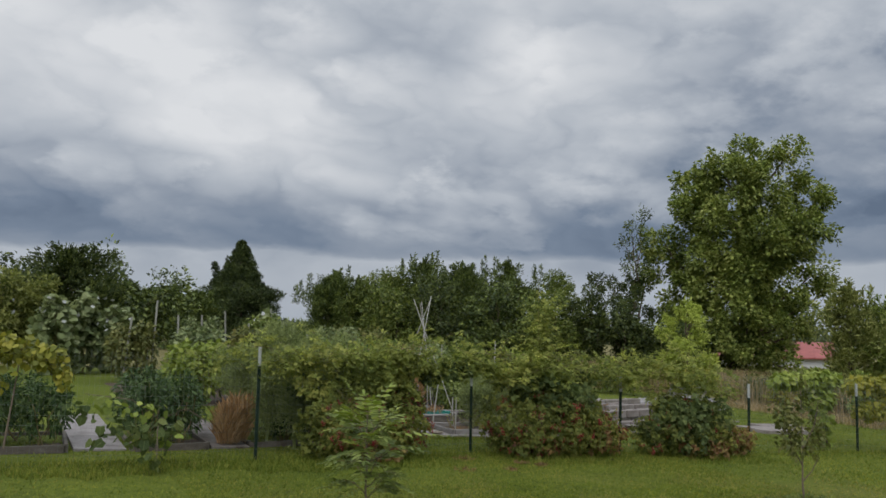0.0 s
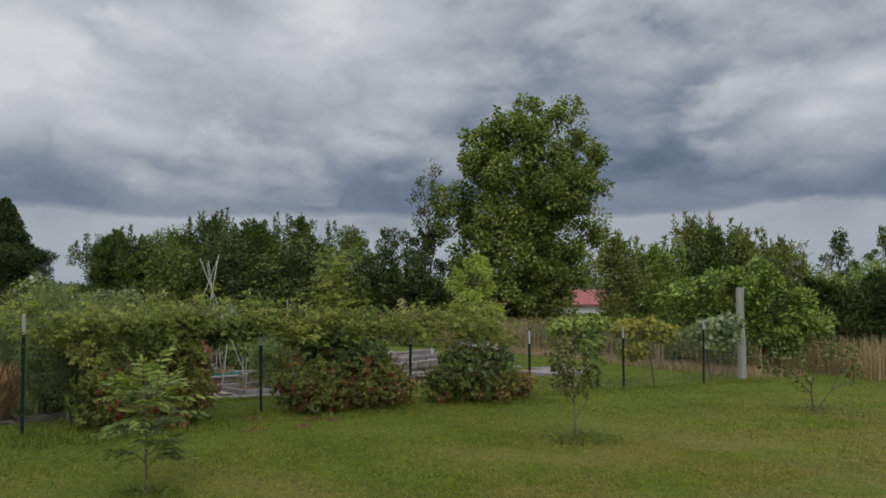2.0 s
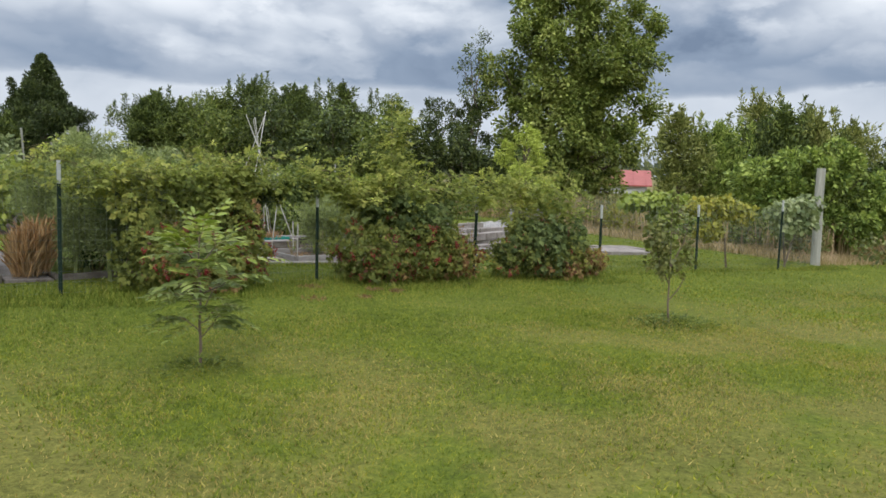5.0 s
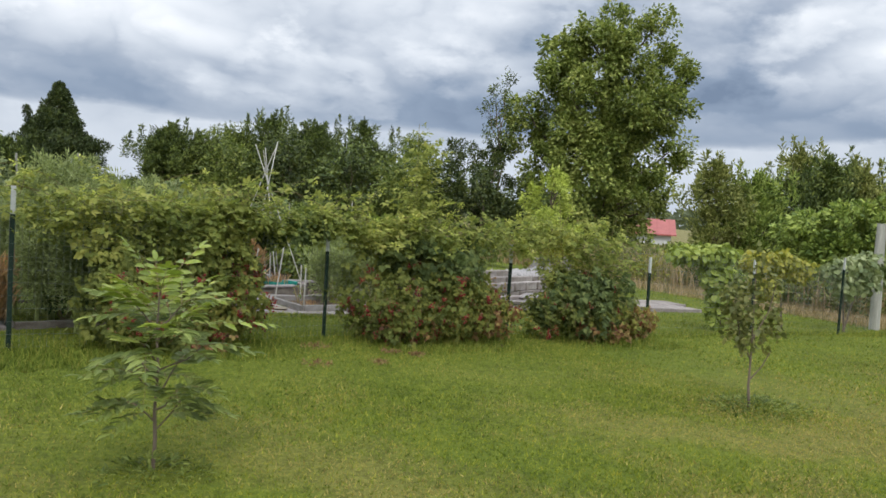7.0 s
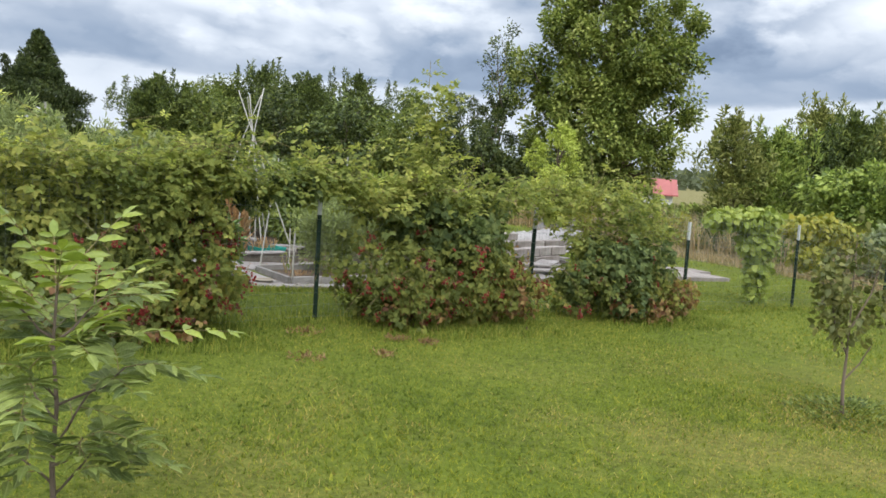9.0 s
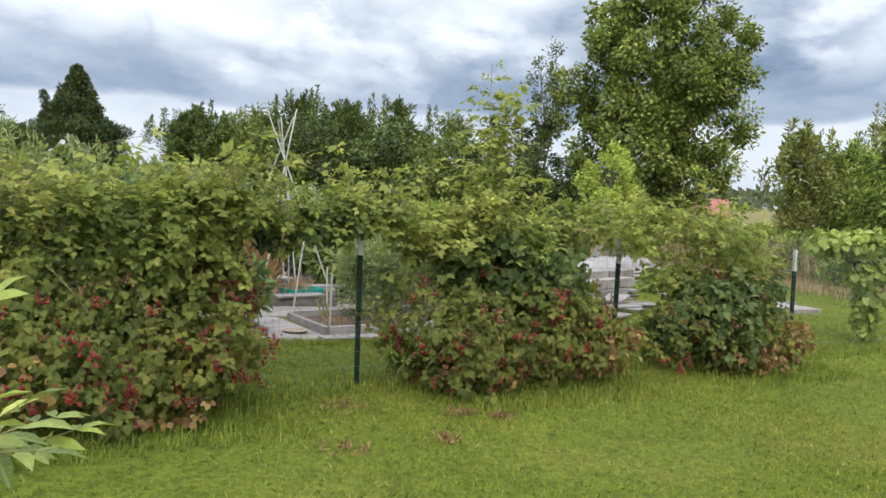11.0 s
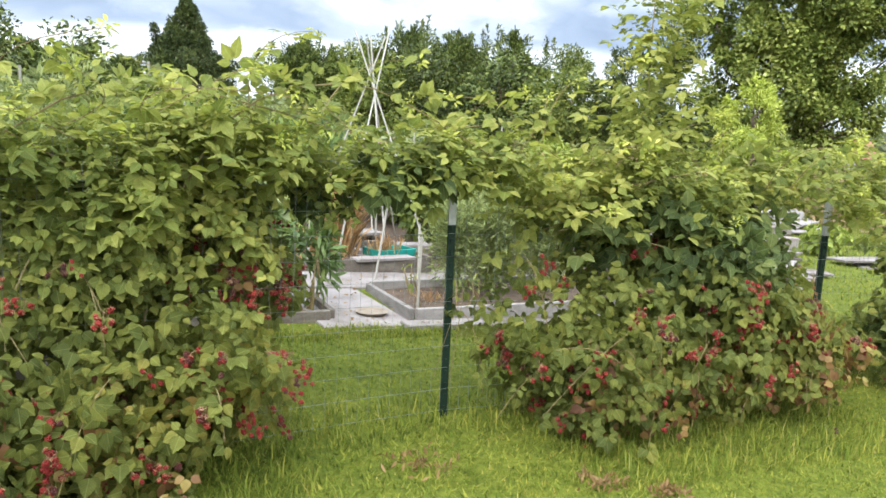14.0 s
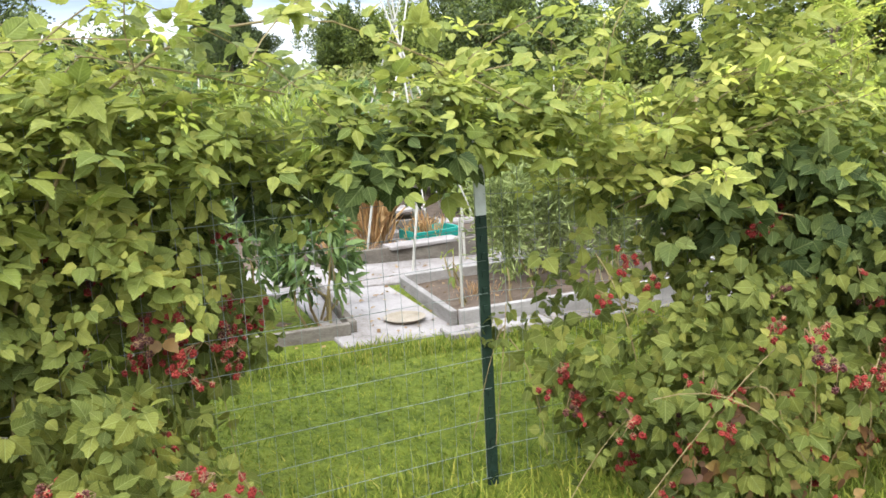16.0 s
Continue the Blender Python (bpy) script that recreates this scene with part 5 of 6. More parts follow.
crossed_sapling(2.25, -3.4, "small fruit tree with dull olive-brown leaves",
                [[(0, 0, -0.03), (-0.02, 0.01, 0.2), (-0.03, 0.0, 0.42), (0.0, 0.02, 0.75), (0.0, 0.03, 1.25)], [(-0.02, 0.01, 0.24), (0.06, -0.05, 0.36), (0.1, -0.1, 0.5)], [(-0.03, 0, 0.42), (-0.12, 0.06, 0.62), (-0.18, 0.1, 0.95)], [(0, 0.01, 0.6), (0.1, -0.06, 0.85), (0.12, -0.1, 1.1)]],
                [(-0.02, 0.0, 0.62, 0.17, 0.17, 0.2, 330), (-0.08, 0.05, 0.9, 0.16, 0.16, 0.2, 270), (0.08, -0.06, 0.75, 0.14, 0.14, 0.2, 240), (-0.22, 0.12, 0.98, 0.12, 0.12, 0.16, 80), (0.05, -0.02, 1.1, 0.14, 0.14, 0.16, 60), (0.0, 0.02, 1.3, 0.06, 0.06, 0.1, 16), (-0.18, 0.1, 0.7, 0.1, 0.1, 0.15, 60)], L_OLIVE, 0.055, 302)
crossed_sapling(8.25, -3.42, "thin spreading fruit sapling with few leaves",
                [[(0, 0, -0.03), (-0.04, 0.03, 0.3), (-0.02, 0.0, 0.7), (-0.05, 0.05, 1.2)], [(0.02, 0, 0.0), (0.2, -0.2, 0.35), (0.32, -0.35, 0.75), (0.42, -0.42, 1.15)], [(-0.04, 0.03, 0.3), (-0.25, 0.2, 0.6), (-0.5, 0.4, 0.95)], [(0.2, -0.2, 0.35), (0.45, -0.4, 0.5), (0.62, -0.55, 0.62)], [(-0.03, 0.02, 0.5), (0.12, -0.1, 0.8), (0.15, -0.15, 1.25)]],
                [(-0.4, 0.33, 0.8, 0.4, 0.4, 0.25, 210), (0.35, -0.35, 0.95, 0.3, 0.3, 0.3, 150), (0.0, 0.0, 0.95, 0.3, 0.3, 0.35, 200), (0.5, -0.45, 0.62, 0.25, 0.25, 0.15, 70), (-0.1, 0.1, 0.55, 0.25, 0.25, 0.2, 80)], L_OLIVE, 0.07, 303, 0.018)


def weed_clump(x, y, r, n, seed, mat=None, h=0.1, size=0.05):
    rng = np.random.default_rng(seed)
    t = thing("weed_clump", x, y, "low green weeds round the sapling's foot", "weeds", "weeds on the lawn")
    a, q = rng.uniform(0, 2 * np.pi, n), r * rng.uniform(0, 1, n) ** 0.7
    P = np.stack([np.cos(a) * q * 1.3, np.sin(a) * q, rng.uniform(0.01, h, n) * (1.1 - q / r)], -1)
    W = unit(np.stack([np.cos(a), np.sin(a), 0.4 + 0 * a], -1) + rng.normal(size=(n, 3)) * 0.5)
    link("foliage", leaves("weeds", P, W, rng.normal(size=(n, 3)) * 0.4 + (0, 0, 1), size * rng.uniform(0.5, 1.4, n), T_LANCE), mat or L_MID, t)


weed_clump(-2.88, -3.35, 0.24, 320, 311, size=0.04)
weed_clump(2.25, -3.44, 0.42, 1000, 312, size=0.045)
weed_clump(8.35, -3.5, 0.75, 700, 313)
for k, (x, y, r) in enumerate([(-0.37, -0.5, 0.16), (0.25, -0.85, 0.12), (-0.15, -1.25, 0.1), (-0.75, -1.2, 0.14), (0.45, -1.0, 0.08)]):
    rng = np.random.default_rng(330 + k)
    t = thing("dead_weed", x, y, "withered reddish-brown weed on the lawn", "weeds", "withered weeds by the fence")
    a = rng.uniform(0, 6.28, 90)
    P = np.stack([np.cos(a), np.sin(a), 0 * a], -1) * (r * rng.uniform(0, 1, 90))[:, None] + (0, 0, 0.02)
    link("foliage", leaves("dead_weed", P, rng.normal(size=(90, 3)) + (0, 0, 0.8), rng.normal(size=(90, 3)), rng.uniform(0.02, 0.045, 90), T_LANCE), L_DEAD, t)

# ---- garden beyond the fence ----


def board(bm, a, b, z0, z1, w=0.04):
    a, b = Vector((*a, 0)), Vector((*b, 0))
    d = (b - a).normalized()
    s = Vector((-d.y, d.x, 0)) * w * 0.5
    v = [bm.verts.new(p + k + Vector((0, 0, z))) for z in (z0, z1) for p, k in ((a, s), (b, s), (b, -s), (a, -s))]
    for q in ((3, 2, 1, 0), (4, 5, 6, 7), (0, 1, 5, 4), (1, 2, 6, 5), (2, 3, 7, 6), (3, 0, 4, 7)):
        bm.faces.new([v[i] for i in q])
    bmesh.ops.bevel(bm, geom=[e for e in bm.edges], offset=0.004, segments=1, affect="EDGES")


def raised_bed(corners, h, label, mat=None):
    cx, cy = sum(c[0] for c in corners) / 4, sum(c[1] for c in corners) / 4
    t = thing("raised_bed", cx, cy, label, "garden bed", "raised garden beds")
    loc = [(c[0] - cx, c[1] - cy) for c in corners]
    for a, b in zip(loc, loc[1:] + loc[:1]):
        L = math.hypot(b[0] - a[0], b[1] - a[1])
        u = ((b[0] - a[0]) / L * 0.022, (b[1] - a[1]) / L * 0.022)
        bm = bmesh.new()
        board(bm, (a[0] + u[0], a[1] + u[1]), (b[0] - u[0], b[1] - u[1]), -0.05, h + random.uniform(-0.008, 0.008))
        link("board", bm, mat or BEDWOOD, t)
    n = 10
    bm = bmesh.new()
    rows = []
    for i in range(n):
        row = []
        for j in range(n):
            f, g = i / (n - 1), j / (n - 1)
            p = [loc[0][k] * (1 - f) * (1 - g) + loc[1][k] * f * (1 - g) + loc[2][k] * f * g + loc[3][k] * (1 - f) * g for k in (0, 1)]
            row.append(bm.verts.new((p[0] * 0.98, p[1] * 0.98, h - 0.065 + random.uniform(-0.012, 0.012))))
        rows.append(row)
    for i in range(n - 1):
        for j in range(n - 1):
            bm.faces.new((rows[i][j], rows[i + 1][j], rows[i + 1][j + 1], rows[i][j + 1]))
    link("soil", bm, SOIL, t)


raised_bed([(-1.3, 1.78), (0.1, 1.7), (0.2, 2.75), (-1.2, 2.85)], 0.04, "low raised bed of grey boards with dark soil and pepper plants")
raised_bed([(0.62, 1.6), (2.5, 1.5), (2.62, 2.5), (0.70, 2.56)], 0.12, "low raised bed of pale weathered boards with weedy soil", PALEWOOD)
raised_bed([(0.35, 3.2), (1.55, 3.17), (1.65, 4.25), (0.45, 4.28)], 0.11, "raised bed of weathered boards with withered plants")
raised_bed([(1.95, 3.0), (3.6, 2.9), (3.7, 4.0), (2.05, 4.1)], 0.14, "raised bed of weathered boards full of fern")
raised_bed([(-4.15, 0.62), (-3.28, 0.64), (-3.22, 2.4), (-4.1, 2.38)], 0.06, "low raised bed of grey boards with bushy peppers")
raised_bed([(-2.72, 0.72), (-1.4, 0.9), (-1.4, 2.4), (-2.75, 2.3)], 0.05, "low raised bed of grey boards with asparagus fern")
raised_bed([(-6.9, 0.5), (-4.86, 0.6), (-4.8, 2.0), (-6.9, 1.9)], 0.05, "low raised bed of grey boards with bushy peppers")


def slab(x0, y0, x1, y1, label, mat=CONCRETE, n=3, gap=0.01, th=0.03):
    """A path of pale slabs, laid side by side on the soil."""
    t = thing("garden_path", (x0 + x1) / 2, (y0 + y1) / 2, label, "path", "pale garden paths")
    t.matrix_world = t.matrix_world @ pose(0, 0, 0, 1.72, 2.52, 0)
    w = (x1 - x0) / n
    for k in range(n):
        bm = bmesh.new()
        a = -0.5 * (x1 - x0) + k * w + gap / 2
        box(bm, a, a + w - gap, -0.5 * (y1 - y0), 0.5 * (y1 - y0), -0.04, th + random.uniform(-0.004, 0.004))
        bmesh.ops.bevel(bm, geom=[e for e in bm.edges], offset=0.006, segments=1, affect="EDGES")
        link("paving_slab", bm, mat, t)


slab(-0.02, 1.52, 0.62, 2.98, "pale grey garden path between raised beds", n=1, th=0.012)
slab(-0.2, 2.6, 1.9, 3.3, "pale grey garden path between raised beds", n=1, th=0.02)
slab(0.5, 1.42, 2.6, 1.56, "row of pale stones along the beds", n=7, th=0.03)
slab(-3.24, 0.66, -2.76, 3.4, "pale grey garden path between raised beds", n=1)
slab(-4.78, 0.7, -4.2, 4.0, "pale grey garden path between raised beds", n=1)
slab(8.3, 2.5, 10.0, 3.3, "flat pale stone slabs lying in the grass", n=4, th=0.07, mat=BLOCK)
slab(9.3, 3.3, 10.6, 3.9, "flat pale stone slabs lying in the grass", n=3, th=0.06, mat=BLOCK)



def litter(x0, y0, x1, y1, n, seed):
    """Fallen leaves and crumbs of earth on the paths."""
    rng = np.random.default_rng(seed)
    x, y = rng.uniform(x0, x1, n), rng.uniform(y0, y1, n)
    P = np.stack([x, y, ground_np(x, y) + 0.02], -1)
    me = leaves("leaf_litter", P, rng.normal(size=(n, 3)) * (1, 1, 0.2), rng.normal(size=(n, 3)) * 0.4 + (0, 0, 1), rng.uniform(0.012, 0.045, n), T_SMALL)
    tagged(link("leaf_litter", me, L_DEAD), "brown fallen leaves scattered on the pale path", "leaf litter", kind="stuff")


litter(-0.3, 1.5, 1.9, 3.3, 420, 71)


def soil_patch(x0, y0, x1, y1):
    """Bare mulched soil between the rows."""
    u, v = np.meshgrid(np.linspace(0, 1, 30), np.linspace(0, 1, 30), indexing="ij")
    r = np.random.default_rng(9).normal(size=u.shape)
    X, Y = x0 + (x1 - x0) * u + 0.06 * np.sin(v * 17), y0 + (y1 - y0) * v + 0.06 * np.sin(u * 19)
    edge = np.minimum(np.minimum(u, 1 - u), np.minimum(v, 1 - v))
    Z = ground_np(X, Y) + np.where(edge > 0.001, 0.022 + 0.008 * r, -0.02)
    i = np.arange(900).reshape(30, 30)
    F = np.stack([i[:-1, :-1], i[1:, :-1], i[1:, 1:], i[:-1, 1:]], -1).reshape(-1, 4)
    tagged(link("garden_soil", np_mesh("garden_soil", np.stack([X, Y, Z], -1).reshape(-1, 3), F), SOIL), "dark mulched soil between the garden rows", "ground", kind="structure")


soil_patch(-0.3, 3.35, 4.2, 8.5)
soil_patch(-3.6, 5.2, -0.3, 9.5)


def saucer():
    t = thing("saucer", 0.42, 1.82, "round clay saucer lying on the pale path", "saucer", z=ground_z(0.42, 1.82) + 0.012)
    bm = bmesh.new()
    pts = [(0.0, 0.0), (0.09, 0.0), (0.115, 0.02), (0.107, 0.02), (0.09, 0.009), (0.0, 0.008)]
    rings = [[bm.verts.new((r * math.cos(a), r * math.sin(a), z)) for a in np.linspace(0, 2 * math.pi, 20, endpoint=False)] for r, z in pts[1:5]]
    for lo, hi in zip(rings, rings[1:]):
        for k in range(20):
            bm.faces.new((lo[k], lo[(k + 1) % 20], hi[(k + 1) % 20], hi[k]))
    bm.faces.new(rings[0][::-1])
    bm.faces.new(rings[-1])
    link("dish", bm, plain_material("old_clay", [(0.3, (0.14, 0.115, 0.085)), (0.7, (0.24, 0.205, 0.16))], 9, 0.9), t)


saucer()

# ---- poles and stakes ----


def pole(name, label, a, b, r=0.0095, group="white garden stakes", category="stake", mat=None):
    x, y = a[0], a[1]
    t = thing(name, x, y, label, category, group)
    g = ground_z(x, y)
    bm = bmesh.new()
    tube(bm, [(0, 0, -0.05), (b[0] - x, b[1] - y, b[2] - g)], r, r, 8)
    link("rod", bm, mat or WHITE_PVC, t)


TOP = (1.67, 4.9)


def teepee():
    t = thing("bean_teepee", *TOP, "teepee of white plastic poles tied at the top", "trellis")
    g = ground_z(*TOP)
    for (fx, fy), (tx, ty, tz) in (((-0.5, -0.5), (0.27, 0.2, 2.32)), ((0.45, -0.55), (-0.16, 0.1, 2.24)), ((-0.05, -0.62), (0.02, 0.12, 2.2)), ((0.55, 0.45), (-0.1, -0.06, 2.15)), ((-0.55, 0.4), (0.1, -0.08, 2.2))):
        bm = bmesh.new()
        tube(bm, [(fx, fy, -0.05), (tx, ty, tz - g)], 0.0085, 0.0085, 8)
        link("pole", bm, WHITE_PVC, t)
    bm = bmesh.new()
    tube(bm, [(0.03 * math.cos(a), 0.03 * math.sin(a), 1.86 - g + 0.01 * math.sin(3 * a)) for a in np.linspace(0, 12.5, 30)], 0.005, 0.005, 5)
    link("tie", bm, TIP_WHITE, t)


teepee()
for a, b in (((0.79, 1.88), (0.81, 1.9, 0.55)), ((0.71, 3.3), (0.83, 3.3, 0.7)), ((0.49, 3.35), (0.51, 3.35, 0.62)), ((1.52, 4.3), (1.5, 4.3, 0.85)), ((0.88, 2.85), (1.02, 2.9, 0.85)), ((1.35, 3.0), (1.35, 3.02, 0.5)), ((1.75, 4.9), (1.7, 4.95, 0.8)), ((5.1, 7.9), (5.2, 8.0, 1.46)), ((8.5, 9.8), (8.6, 9.9, 0.95)), ((-0.3, 6.0), (-0.3, 6.0, 1.5)), ((3.2, 7.0), (3.2, 7.0, 1.35)), ((0.35, 8.0), (0.4, 8.0, 1.5))):
    pole("stake", "thin white plastic garden stake", a, b)
for k in range(7):
    x, y = -3.2 + 0.62 * k, 9.6 + 0.25 * k
    pole("trellis_post", "weathered wooden stake of a tomato trellis", (x, y), (x + random.uniform(-0.15, 0.15), y, ground_z(x, y) + random.uniform(1.4, 1.9)), 0.022, "stakes of the trellis", "stake", OLDWOOD)
for z in (1.1, 1.35, 1.55):
    pole("trellis_wire", "wire stretched along the trellis stakes", (-3.4, 9.5), (0.8, 11.1, z + 0.35), 0.006, "wires of the trellis", "wire", WIRE)


def tub(x, y, z, r, h, label, mat):
    t = thing("plant_tray", x, y, label, "tray", z=z)
    bm = bmesh.new()
    outer = bmesh.ops.create_cone(bm, cap_ends=True, segments=20, radius1=r * 0.85, radius2=r, depth=h, matrix=Matrix.Translation((0, 0, h / 2)))
    topf = max(bm.faces, key=lambda f: f.calc_center_median().z)
    bmesh.ops.inset_region(bm, faces=[topf], thickness=0.012)
    topf = max((f for f in bm.faces if len(f.verts) == 20), key=lambda f: f.calc_center_median().z)
    bmesh.ops.translate(bm, verts=list(topf.verts), vec=(0, 0, -h * 0.8))
    link("shell", bm, mat, t)


tub(1.5, 3.85, 0.09, 0.16, 0.07, "round teal plastic tray in the raised bed", TEAL)


def crate(x, y, z, rz):
    """A shallow open tray: four walls round a floor."""
    t = thing("seed_tray", x, y, "shallow teal plastic seed tray on pale boards", "tray", z=z, rz=rz)
    for name, a, b in (("tray_wall", (-0.2, -0.13), (0.2, -0.13)), ("tray_wall", (0.2, -0.13), (0.2, 0.13)), ("tray_wall", (0.2, 0.13), (-0.2, 0.13)), ("tray_wall", (-0.2, 0.13), (-0.2, -0.13))):
        bm = bmesh.new()
        board(bm, a, b, 0, 0.07, 0.014)
        link(name, bm, TEAL, t)
    bm = bmesh.new()
    box(bm, -0.19, 0.19, -0.12, 0.12, 0, 0.012)
    link("tray_floor", bm, TEAL, t)


crate(1.36, 3.62, 0.14, 8)


def stone(x, y, r, seed, mat, flat=0.6):
    """A rough pale stone, lumpy and a little flattened."""
    rng = np.random.default_rng(seed)
    t = thing("stone", x, y, "rough pale garden stone half sunk in soil", "stone", "pale stones in the beds", rz=rng.uniform(0, 360))
    bm = bmesh.new()
    bmesh.ops.create_icosphere(bm, subdivisions=2, radius=r)
    ph = rng.uniform(0, 6, 3)
    for v in bm.verts:
        n = v.co.normalized()
        v.co = n * r * (1 + 0.16 * math.sin(4 * n.x + ph[0]) + 0.13 * math.sin(5 * n.y + ph[1]) + 0.1 * math.sin(6 * n.z + ph[2]))
        v.co.z = v.co.z * flat + r * 0.25
    link("stone", bm, mat, t)


for k, (x, y, r) in enumerate([(1.1, 4.2, 0.09), (1.25, 4.15, 0.07), (1.35, 4.35, 0.1), (0.78, 1.47, 0.05), (0.95, 1.45, 0.045), (1.15, 1.46, 0.055), (0.66, 1.5, 0.05), (2.1, 4.4, 0.1), (2.4, 2.7, 0.08)]):
    stone(x, y, r, 700 + k, BLOCK)


def lying_board(x, y, z, L, w, rz, label):
    t = thing("loose_board", x, y, label, "board", "loose pale boards", z=z, rz=rz)
    bm = bmesh.new()
    box(bm, -L / 2, L / 2, -w / 2, w / 2, 0, 0.025)
    bmesh.ops.bevel(bm, geom=[e for e in bm.edges], offset=0.004, segments=1, affect="EDGES")
    link("plank", bm, CONCRETE, t)


lying_board(1.12, 3.22, 0.17, 0.55, 0.16, 3, "pale board lying on the edge of the bed")
lying_board(1.95, 3.85, 0.17, 0.8, 0.2, -20, "pale board lying on the edge of the bed")
lying_board(1.35, 3.62, 0.115, 0.55, 0.3, 8, "pale board lying on the soil under a tray")
lying_board(1.55, 4.9, 0.17, 0.5, 0.3, 4, "pale board lying on the edge of the bed")
# a scatter of pale boards and slabs beside the block beds
for k, (x, y, L, w, rz) in enumerate([(4.9, 2.3, 0.7, 0.3, 20), (5.4, 2.75, 0.8, 0.25, -15), (5.9, 3.15, 0.9, 0.3, 35), (6.4, 3.3, 0.7, 0.35, -30), (7.0, 4.2, 1.0, 0.3, 10), (4.6, 3.2, 0.6, 0.3, 70), (7.5, 4.5, 0.9, 0.35, 55), (8.4, 3.9, 0.9, 0.35, -10), (9.6, 6.5, 1.4, 0.4, 15), (10.4, 7.0, 1.3, 0.4, -20), (12.1, 8.0, 1.5, 0.5, 25)]):
    lying_board(x, y, ground_z(x, y) + 0.02 + 0.05 * (k % 3), L, w, rz, "loose pale board lying among the garden beds")
    if k % 3:
        lying_board(x + 0.1, y + 0.05, ground_z(x, y) - 0.01, L * 0.9, w * 0.8, rz + 60, "loose pale board lying among the garden beds")


def block_wall(x, y, n, courses, rz, label):
    t = thing("block_bed", x, y, label, "garden bed", "beds of stacked blocks", rz=rz)
    bm = bmesh.new()
    box(bm, -0.195, 0.195, -0.095, 0.095, 0, 0.145)
    bmesh.ops.bevel(bm, geom=[e for e in bm.edges], offset=0.01, segments=1, affect="EDGES")
    me = bpy.data.meshes.new("block")
    bm.to_mesh(me)
    bm.free()
    for c in range(courses):
        for k in range(n):
            for side in (0, 1):
                ob = link("block", me, BLOCK, t)
                ob.matrix_basis = pose(0.41 * (k - n / 2) + 0.2 * (c % 2) + random.uniform(-0.02, 0.02), side * 1.3 + random.uniform(-0.04, 0.04), 0.15 * c - 0.02, 0, 0, random.uniform(-9, 9))


block_wall(6.1, 3.9, 6, 2, 12, "raised bed of stacked pinkish-grey blocks")
block_wall(7.6, 5.3, 6, 2, 8, "raised bed of stacked pinkish-grey blocks")
block_wall(5.2, 3.0, 3, 1, 5, "raised bed of stacked pinkish-grey blocks")


def cover_sheet(x, y, L, w, h, rz, seed):
    rng = np.random.default_rng(seed)
    t = thing("cover_sheet", x, y, "crumpled white sheet laid over a garden bed", "sheet", "white sheets over the beds", rz=rz)
    nx, ny = 24, 10
    u, v = np.meshgrid(np.linspace(-1, 1, nx), np.linspace(-1, 1, ny), indexing="ij")
    z = h * np.clip(1.25 - np.maximum(np.abs(u), np.abs(v)) ** 6 * 1.2, 0, 1) + 0.03 * np.sin(u * 9 + v * 4) + rng.normal(size=u.shape) * 0.018
    V = np.stack([u * L / 2, v * w / 2, np.maximum(z, 0.0)], -1).reshape(-1, 3)
    i = np.arange(nx * ny).reshape(nx, ny)
    F = np.stack([i[:-1, :-1], i[1:, :-1], i[1:, 1:], i[:-1, 1:]], -1).reshape(-1, 4)
    link("sheet", np_mesh("sheet", V, F), FABRIC, t, smooth=True)


cover_sheet(9.6, 7.8, 2.6, 0.9, 0.16, 20, 1)
cover_sheet(12.2, 8.9, 2.6, 1.0, 0.22, 18, 2)
cover_sheet(7.2, 6.9, 2.0, 0.8, 0.15, 12, 3)
cover_sheet(15.2, 11.2, 3.0, 1.2, 0.5, 18, 4)

# ---- garden plants ----


def plant(name, label, x, y, spec, mat, size, seed, template=T_OVATE, stems=6, droop=-0.35, category="plant", group=""):
    """A garden plant: stems from the root into the mass, and its leaves; spec in the plant's own metres."""
    rng = np.random.default_rng(seed)
    t = thing(name, x, y, label, category, group)
    P, O = blobs(spec, rng)
    W = unit(O * 0.6 + rng.normal(size=P.shape) * 0.5 + (0, 0, droop))
    M = unit(O * 0.6 + rng.normal(size=P.shape) * 0.45 + (0, 0, 0.5))
    link("foliage", leaves(name, P, W, M, size * rng.uniform(0.6, 1.3, len(P)), template), mat, t)
    for k in range(stems):
        bm = bmesh.new()
        q = P[rng.integers(0, len(P))]
        tube(bm, limb_points((rng.normal() * 0.03, rng.normal() * 0.03, -0.02), q, rng, 0.06, 4), 0.009, 0.004, 5)
        link("stem", bm, CANE, t)


def pepper(x, y, h, w, seed, mat=None, n=420, size=0.085):
    plant("pepper_plant", "bushy dark green pepper plant in a raised bed", x, y, [(0, 0, h * 0.58, w / 2, w / 2, h * 0.42, n), (0.1 * w, 0, h * 0.8, w * 0.3, w * 0.3, h * 0.2, n // 3)], mat or L_PEPPER, size, seed, T_LANCE, group="pepper plants")


